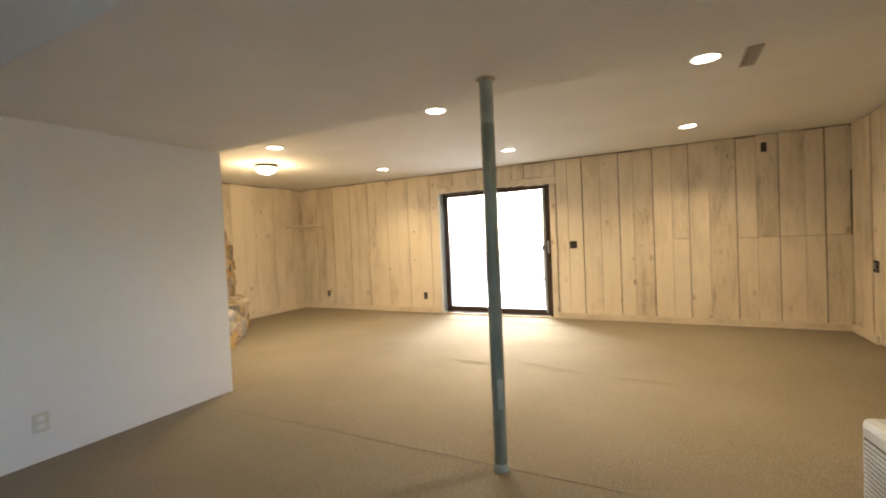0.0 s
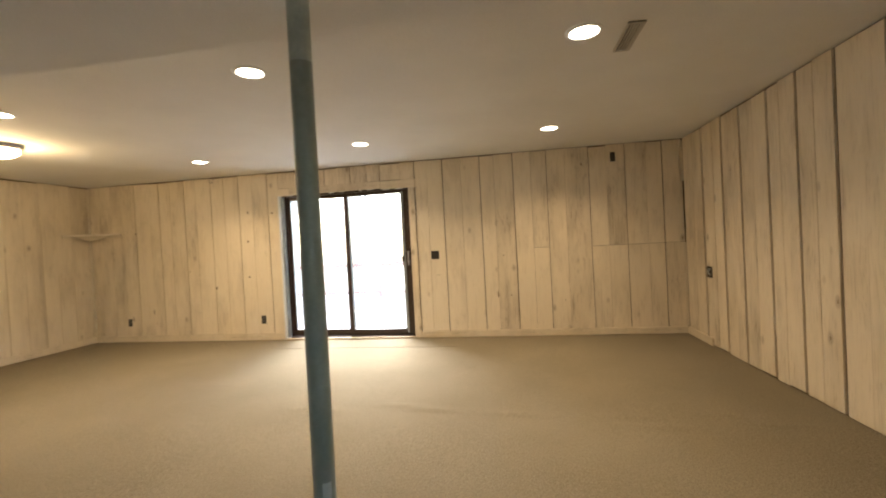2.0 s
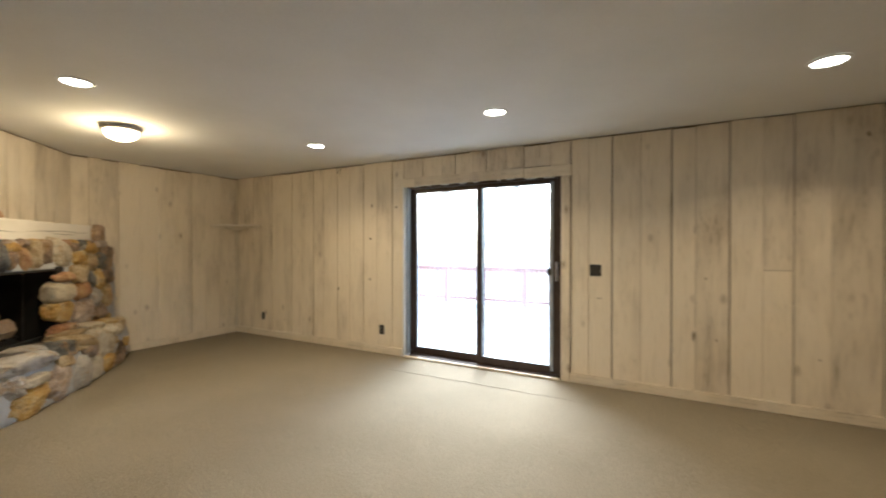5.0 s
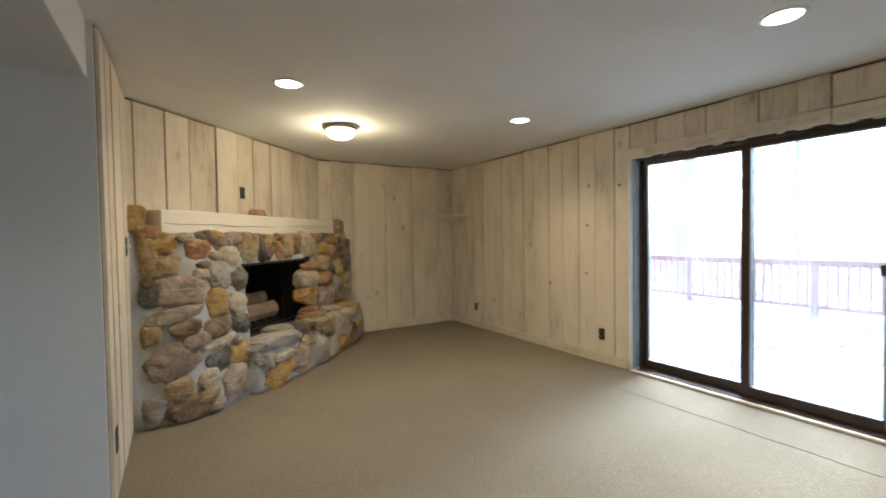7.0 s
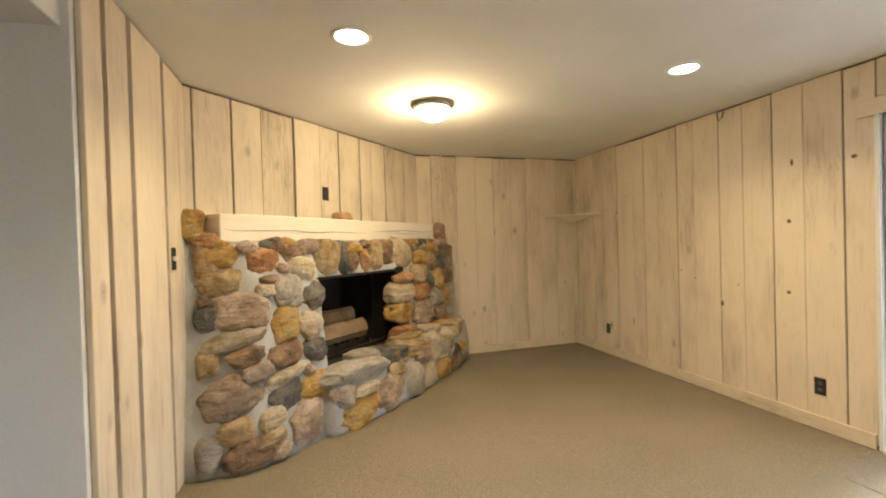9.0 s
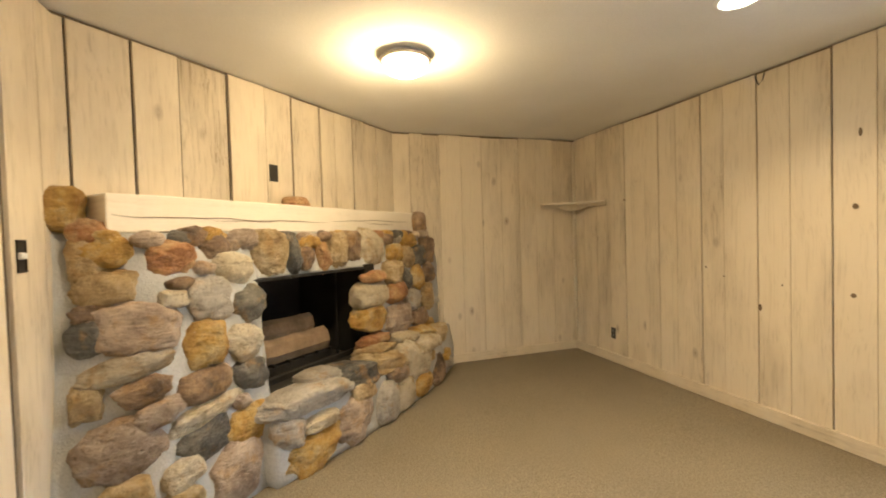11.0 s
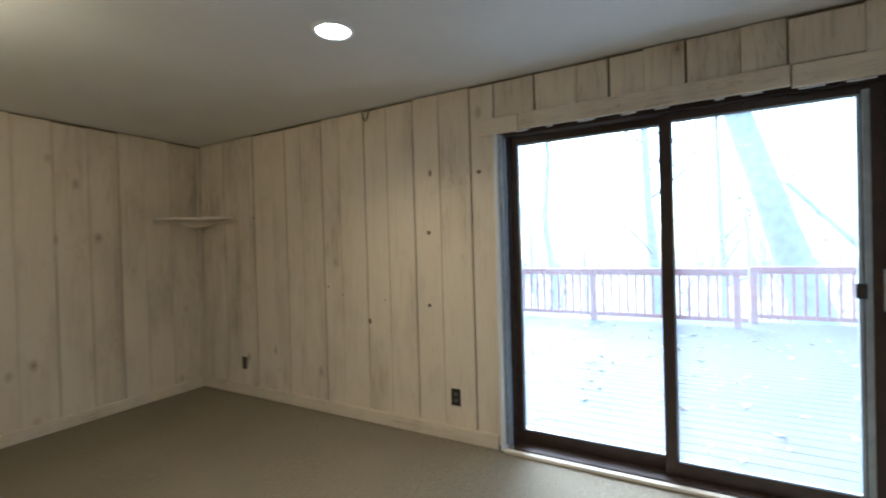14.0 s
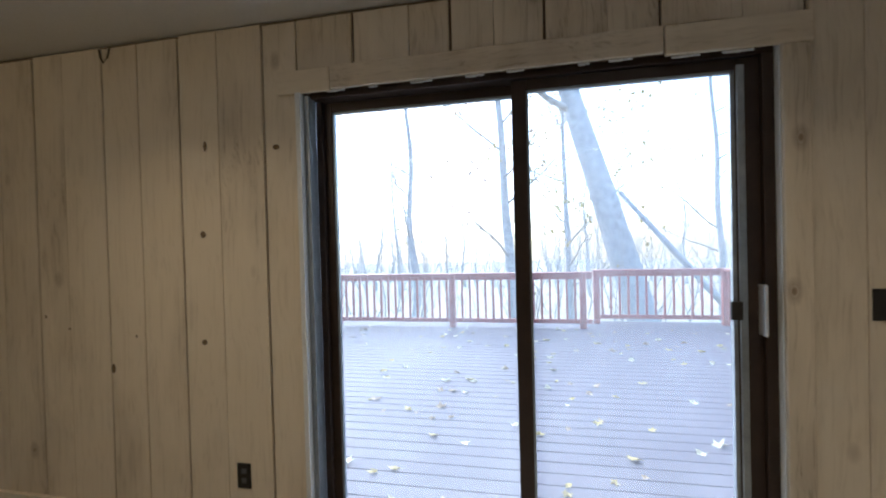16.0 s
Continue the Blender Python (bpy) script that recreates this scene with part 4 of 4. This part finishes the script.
def stone(u, z, w, h, tilt, kind, n=None, depth=None, parent=fire):
    """A rough fieldstone: rounded block, faceted and dented, bedded in the mortar."""
    if depth is None and z < 1.4:
        edge_l, edge_r = max(u - w / 2, pier_left(z)), u + w / 2
        w = max(0.13 if edge_l > u - w / 2 else w, edge_r - edge_l)
        u = edge_l + w / 2
    srng = random.Random(int(u * 1000) * 31 + int(z * 1000))
    bm = bmesh.new()
    bmesh.ops.create_icosphere(bm, subdivisions=4, radius=1.0)
    off = Vector((srng.uniform(-50, 50), srng.uniform(-50, 50), srng.uniform(-50, 50)))
    power = srng.uniform(0.62, 0.92)
    d = depth or min(0.13, 0.30 * min(w, h) + 0.035)
    rough = srng.uniform(0.08, 0.19)
    cuts = []
    for _ in range(7):
        a, b = srng.uniform(0, math.tau), srng.uniform(-0.9, 0.9)
        cuts.append((Vector((math.cos(a) * math.sqrt(1 - b * b), math.sin(a) * math.sqrt(1 - b * b), b)), srng.uniform(0.66, 0.98)))
    for v in bm.verts:
        c = v.co.copy()
        for way, reach in cuts:
            over = c.dot(way) - reach
            if over > 0:
                c -= way * over * 0.85
        c = Vector([math.copysign(abs(k) ** power, k) for k in c])
        s = 1 + 0.16 * noise.noise(c * 0.9 + off) + rough * noise.fractal(c * 2.6 + off, 1.0, 2.1, 4)
        v.co = Vector((c.x * w * 0.60 * s, c.y * d * s, c.z * h * (0.66 if z > 1.15 else 0.635) * s))
    if n is None and z > 1.15 and z < 1.4:
        z += 0.02
    if n is None:
        n = face_n(u, z) + 0.048 - d
    slope = max(-0.3, min(1.0, (face_n(u + 0.08, z) - face_n(u - 0.08, z)) / 0.16)) if depth is None else 0.0
    bmesh.ops.transform(bm, matrix=FM @ pose(u, n, z, 0, -tilt, math.degrees(math.atan(slope))), verts=bm.verts)
    bmesh.ops.recalc_face_normals(bm, faces=bm.faces)
    return bm


for course in (PIER, PIER_MID, PIER_LOW, HEARTH, BREAST, LINTEL):
    for s in course:
        part("stone", stone(*s), STONES[s[5]], fire, "", True)
for s in LEDGE:
    part("stone", stone(*s, n=0.47 if s[1] < 0.43 else 0.42, depth=0.17 if s[1] < 0.43 else 0.12), STONES[s[5]], fire, "", True)

# a course of small stones close under the beam
u = 0.0
while u < 2.65:
    w = prng.uniform(0.08, 0.16)
    k = prng.choice(("tan", "brown", "gold", "mauve", "slate", "rust"))
    part("stone", stone(u + w / 2, prng.uniform(1.315, 1.33), w, prng.uniform(0.055, 0.07), prng.uniform(-8, 8), k), STONES[k], fire, "", True)
    u += w * prng.uniform(1.1, 1.5)

# small fill stones in the joints
for i in range(170):
    u, z = prng.uniform(-0.12, 2.75), prng.uniform(0.05, 1.33)
    if 0.6 < u < 1.85 and HEARTH_Z - 0.1 < z < 1.15:
        continue
    if any(abs(u - s[0]) < s[2] * 0.56 and abs(z - s[1]) < s[3] * 0.56 for c in (PIER, PIER_MID, PIER_LOW, HEARTH, BREAST, LINTEL) for s in c):
        continue
    k = prng.choice(("tan", "grey", "mauve", "brown", "gold"))
    part("stone", stone(u, z, prng.uniform(0.05, 0.10), prng.uniform(0.04, 0.08), prng.uniform(-20, 20), k), STONES[k], fire, "", True)

# mantel beam
bm = boxed(0.04, -0.018, 1.375, 2.80, 0.185, 1.555, bevel=0.008)
bmesh.ops.subdivide_edges(bm, edges=[e for e in bm.edges if abs(e.verts[0].co.x - e.verts[1].co.x) > 1], cuts=40)
for v in bm.verts:
    v.co.z += 0.005 * noise.noise((v.co.x * 3.1, v.co.y * 9, 1.0))
    v.co.y += 0.004 * noise.noise((v.co.x * 4.0, v.co.z * 9, 5.0)) if v.co.y > 0.1 else 0
mantel = thing("mantel_beam", FM @ Vector((1.4, 0.1, 1.375)), "thick whitewashed timber mantel beam with long cracks", "mantel")
part("beam", local(bm), M_BEAM, mantel)
for u0, u1, z in ((0.06, 0.95, 1.452), (0.55, 1.45, 1.445), (1.5, 2.6, 1.462), (1.9, 2.3, 1.44)):
    pts = [(u0 + (u1 - u0) * i / 16, 0.1865 + 0.004 * noise.noise(((u0 + (u1 - u0) * i / 16) * 4.0, z * 9, 5.0)), z + 0.014 * noise.noise((u0 * 9 + i * 0.35, z, 0))) for i in range(17)]
    part("crack", local(tube(bmesh.new(), pts, [0.0006 + 0.0022 * math.sin(math.pi * i / 16) for i in range(17)], 5)), M_KNOT, mantel, "dark drying crack")
rock = mesh_ob("loose_rock", stone(1.24, 1.585, 0.20, 0.06, 0, "rust", n=0.09, depth=0.05), STONES["rust"], True)
tagged(rock, "flat reddish rock lying on the mantel beam", "rock")

# ---- outside: deck, railing, woods ----
DZ = -0.12
deck = thing("deck", (-4, 10.5, DZ), "weathered purple-grey stained wooden deck scattered with leaves", "deck", "", "structure")
y = FAR + 0.18
while y < 13.85:
    x1 = 0.75
    part("board", boxed(-11.0, y, DZ - 0.03, x1, y + 0.136, DZ, bevel=0.004), M_DECK, deck)
    y += 0.142
part("joist_bed", boxed(-11.0, FAR + 0.18, DZ - 0.25, 0.75, 13.85, DZ - 0.05), M_BACK, deck, "dark framing under the boards")


def post_at(x, y, parent, w=0.10, h=0.93):
    return part("post", boxed(x - w / 2, y - w / 2, DZ, x + w / 2, y + w / 2, DZ + h, bevel=0.006), M_RAIL, parent)


def railing(x0, y0, x1, y1, posts):
    ob = thing("deck_railing", ((x0 + x1) / 2, (y0 + y1) / 2, DZ), "red-stained wooden deck railing with square balusters", "railing", "railings round the deck")
    length = math.hypot(x1 - x0, y1 - y0)
    m = Matrix.Translation((x0, y0, 0)) @ Matrix.Rotation(math.atan2(y1 - y0, x1 - x0), 4, "Z")

    def put(name, *q, bevel=0.004):
        bm = boxed(*q, bevel=bevel)
        bmesh.ops.transform(bm, matrix=m, verts=bm.verts)
        part(name, bm, M_RAIL, ob)

    put("top_rail", 0, -0.07, DZ + 0.90, length, 0.07, DZ + 0.94)
    put("upper_rail", 0, -0.02, DZ + 0.82, length, 0.02, DZ + 0.898)
    put("bottom_rail", 0, -0.02, DZ + 0.08, length, 0.02, DZ + 0.15)
    k = int(length / 0.135)
    for i in range(1, k):
        a = i * length / k
        put("baluster", a - 0.017, -0.05, DZ + 0.085, a + 0.017, -0.021, DZ + 0.89, bevel=0.0)
    for a in posts:
        p = m @ Vector((a, -0.03, 0))
        post_at(p.x, p.y, ob)


railing(-10.9, 13.25, -1.8, 13.25, (0.06, 2.3, 4.6, 6.75, 8.95))
railing(-1.72, 13.75, 0.30, 13.75, (0.05,))
railing(0.38, 13.78, 0.38, 9.0, (0.1, 1.0, 2.6, 4.6))


def leaf_mesh(name, seed, material):
    r = random.Random(seed)
    bm = bmesh.new()
    pts = []
    for i in range(10):
        a = i * math.tau / 10
        k = (1.0 if i % 2 == 0 else 0.55) * r.uniform(0.8, 1.15)
        pts.append(bm.verts.new((k * math.cos(a), 0.8 * k * math.sin(a), 0.45 * r.random())))
    c = bm.verts.new((0, 0, 0.02))
    for i in range(10):
        bm.faces.new((pts[i], pts[(i + 1) % 10], c))
    me = bpy.data.meshes.new(name)
    bm.to_mesh(me)
    bm.free()
    me.materials.append(material)
    return me


M_LEAFW = simple("pale_leaf", (0.55, 0.48, 0.30), (0.70, 0.62, 0.42), 3, 0.7)
leaf_kinds = [leaf_mesh("fallen_leaf", i, (M_LEAFY, M_LEAFB, M_LEAFW)[i % 3]) for i in range(9)]
lrng = random.Random(5)
for i in range(290):
    ob = new("fallen_leaf", leaf_kinds[i % 9])
    s = lrng.uniform(0.03, 0.068)
    ob.matrix_basis = pose(lrng.uniform(-8.5, 0.4), 7.9 + 5.3 * lrng.random(), DZ + 0.003, lrng.uniform(-8, 8), lrng.uniform(-8, 8), lrng.uniform(0, 360)) @ Matrix.Diagonal((s, s, s, 1))
    tagged(ob, "dry fallen leaf lying on the deck boards", "leaf", "fallen leaves on the deck")

# ground sheet, falling away from the house
bm = bmesh.new()
bmesh.ops.create_grid(bm, x_segments=60, y_segments=60, size=400)
for v in bm.verts:
    d = max(0.0, v.co.y - 22)
    v.co.z = -1.6 - min(14.0, 0.06 * d) + 0.5 * noise.noise(v.co * 0.05)
structure("ground", bm, M_LITTER, "leaf-strewn woodland ground falling away from the deck", "ground")


def limb(bm, start, way, length, r, depth, rng, sides, leaves):
    pts, radii = [Vector(start)], [r]
    d = Vector(way).normalized()
    k = 7
    for i in range(k):
        d = (d + Vector((rng.uniform(-1, 1), rng.uniform(-1, 1), rng.uniform(-0.4, 0.9))) * 0.16).normalized()
        pts.append(pts[-1] + d * length / k)
        radii.append(r * (1 - 0.8 * (i + 1) / k))
    tube(bm, pts, radii, sides)
    if depth == 0:
        leaves.extend(p for p in pts[3:] if rng.random() < 0.5)
        return
    for i in range(2, k + 1):
        for _ in range(2 if depth == 1 else 1):
            side_way = (d + Vector((rng.uniform(-1, 1), rng.uniform(-1, 1), rng.uniform(-0.3, 0.8))) * 1.1).normalized()
            limb(bm, pts[i], side_way, length * rng.uniform(0.35, 0.6), max(0.006, radii[i] * 0.5), depth - 1, rng, max(3, sides - 2), leaves)


def tree(x, y, z, h, r, lean, seed, limbs=6, low=0.35, leafy=0, label="bare grey-barked woodland tree in late autumn", bend=0.03):
    rng = random.Random(seed)
    ob = thing("tree", (x, y, z), label, "tree", "trees behind the deck")
    k = 14
    pts, radii = [], []
    for i in range(k + 1):
        s = i / k
        pts.append(Vector((x + lean[0] * h * s + bend * h * noise.noise((s * 3, seed, 0)), y + lean[1] * h * s + bend * h * noise.noise((s * 3, seed, 9)), z + h * s)))
        radii.append(r * (1 - 0.72 * s) * (1.25 if i == 0 else 1))
    part("trunk", tube(bmesh.new(), pts, radii, 14), M_BARK, ob, "furrowed grey trunk", True)
    leaves = []
    for i in range(limbs):
        bm = bmesh.new()
        s = low + (1 - low) * (i + rng.random()) / limbs
        p = pts[int(s * k)]
        a = rng.uniform(0, math.tau)
        limb(bm, p, (math.cos(a), math.sin(a), rng.uniform(0.2, 0.9)), h * rng.uniform(0.16, 0.3), max(0.02, radii[int(s * k)] * 0.4), 2, rng, 6, leaves)
        part("limb", bm, M_TWIG, ob, "bare limb with thin twigs", True)
    if leafy:
        lb = bmesh.new()
        for _ in range(leafy):
            c = rng.choice(leaves) + Vector((rng.gauss(0, 0.15), rng.gauss(0, 0.15), rng.gauss(0, 0.15)))
            q = Euler((rng.uniform(0, 6), rng.uniform(0, 6), rng.uniform(0, 6))).to_matrix()
            s = rng.uniform(0.04, 0.09)
            lb.faces.new([lb.verts.new(c + q @ Vector(v) * s) for v in ((-1, 0, 0), (0, -0.7, 0.1), (1, 0, 0), (0, 0.7, -0.1))])
        part("crown", lb, M_LEAFB if seed % 2 else M_LEAFY, ob, "sparse remaining autumn leaves")
    return ob


tree(0.22, 17.2, -1.9, 13.0, 0.42, (-0.275, 0.02), 3, 5, 0.5, 0, "large leaning grey oak trunk close behind the deck", 0.008)
tree(-1.6, 19.5, -2.0, 9.0, 0.12, (-0.03, 0.0), 8, 9, 0.2, 500, "slim tree with a few yellow leaves", 0.02)
tree(-6.9, 20.0, -2.0, 10.0, 0.15, (0.02, 0.0), 5, 8, 0.35, 0, "thin crooked grey tree", 0.05)
tree(-10.3, 20.0, -2.0, 14.0, 0.30, (0.0, 0.0), 14, 6, 0.45, 0)
tree(-3.45, 21.0, -2.0, 13.0, 0.20, (-0.05, 0.0), 21, 9, 0.25, 900, "grey tree with tattered brown leaves", 0.02)
tree(3.0, 20.5, -2.0, 10.0, 0.12, (-0.03, 0.0), 23, 9, 0.2, 0)
trng = random.Random(31)
for i in range(14):
    tx, ty = trng.uniform(-26, 14), trng.uniform(30, 55)
    tree(tx, ty, -3.9, trng.uniform(9, 15), trng.uniform(0.06, 0.14), (trng.uniform(-0.08, 0.08), 0), 40 + i, 8, 0.2, 600 if i % 2 == 0 else 0, bend=0.05)
fallen = thing("dead_tree", (3.1, 16.85, -2.1), "thin dead tree leaning against the large oak", "dead tree")
part("trunk", tube(bmesh.new(), [(3.1, 16.85, -2.1), (1.8, 16.8, -0.55), (0.54, 16.72, 0.96), (-0.73, 16.6, 2.47)], [0.10, 0.09, 0.075, 0.05], 10), M_BARK, fallen, "", True)
# brush at the woods' edge
bm, nothing = bmesh.new(), []
for i in range(170):
    bx, by = trng.uniform(-18, 8), trng.uniform(16, 28)
    limb(bm, (bx, by, -2.1), (trng.uniform(-0.4, 0.4), trng.uniform(-0.3, 0.3), 1), trng.uniform(2.2, 5.5), trng.uniform(0.014, 0.035), 1, trng, 4, nothing)
tagged(mesh_ob("brush", bm, M_TWIG), "tangle of thin bare saplings and brush", "brush", "", "stuff")

# far woods: slim trunks and twigs beyond counting
bm = bmesh.new()
for i in range(260):
    bx, by = trng.uniform(-70, 50), trng.uniform(48, 95)
    limb(bm, (bx, by, -6.2), (trng.uniform(-0.15, 0.15), 0, 1), trng.uniform(6, 14), trng.uniform(0.05, 0.12), 1, trng, 4, nothing)
tagged(mesh_ob("far_woods", bm, M_BARK), "far bare grey woodland beyond the deck", "woods", "", "stuff")
bm = bmesh.new()
for i in range(5000):
    c = Vector((trng.uniform(-24, 12), trng.uniform(17, 40), trng.uniform(-2, 4) + abs(trng.gauss(0, 2.0))))
    q = Euler((trng.uniform(0, 6), trng.uniform(0, 6), trng.uniform(0, 6))).to_matrix()
    k = trng.uniform(0.03, 0.07)
    if noise.noise(c * 0.35) > 0.12:
        bm.faces.new([bm.verts.new(c + q @ Vector(v) * k) for v in ((-1, 0, 0), (0, -0.7, 0.1), (1, 0, 0), (0, 0.7, -0.1))])
tagged(mesh_ob("understorey_leaves", bm, M_LEAFY), "sparse yellow leaves on the thin understorey saplings", "leaves", "", "stuff")
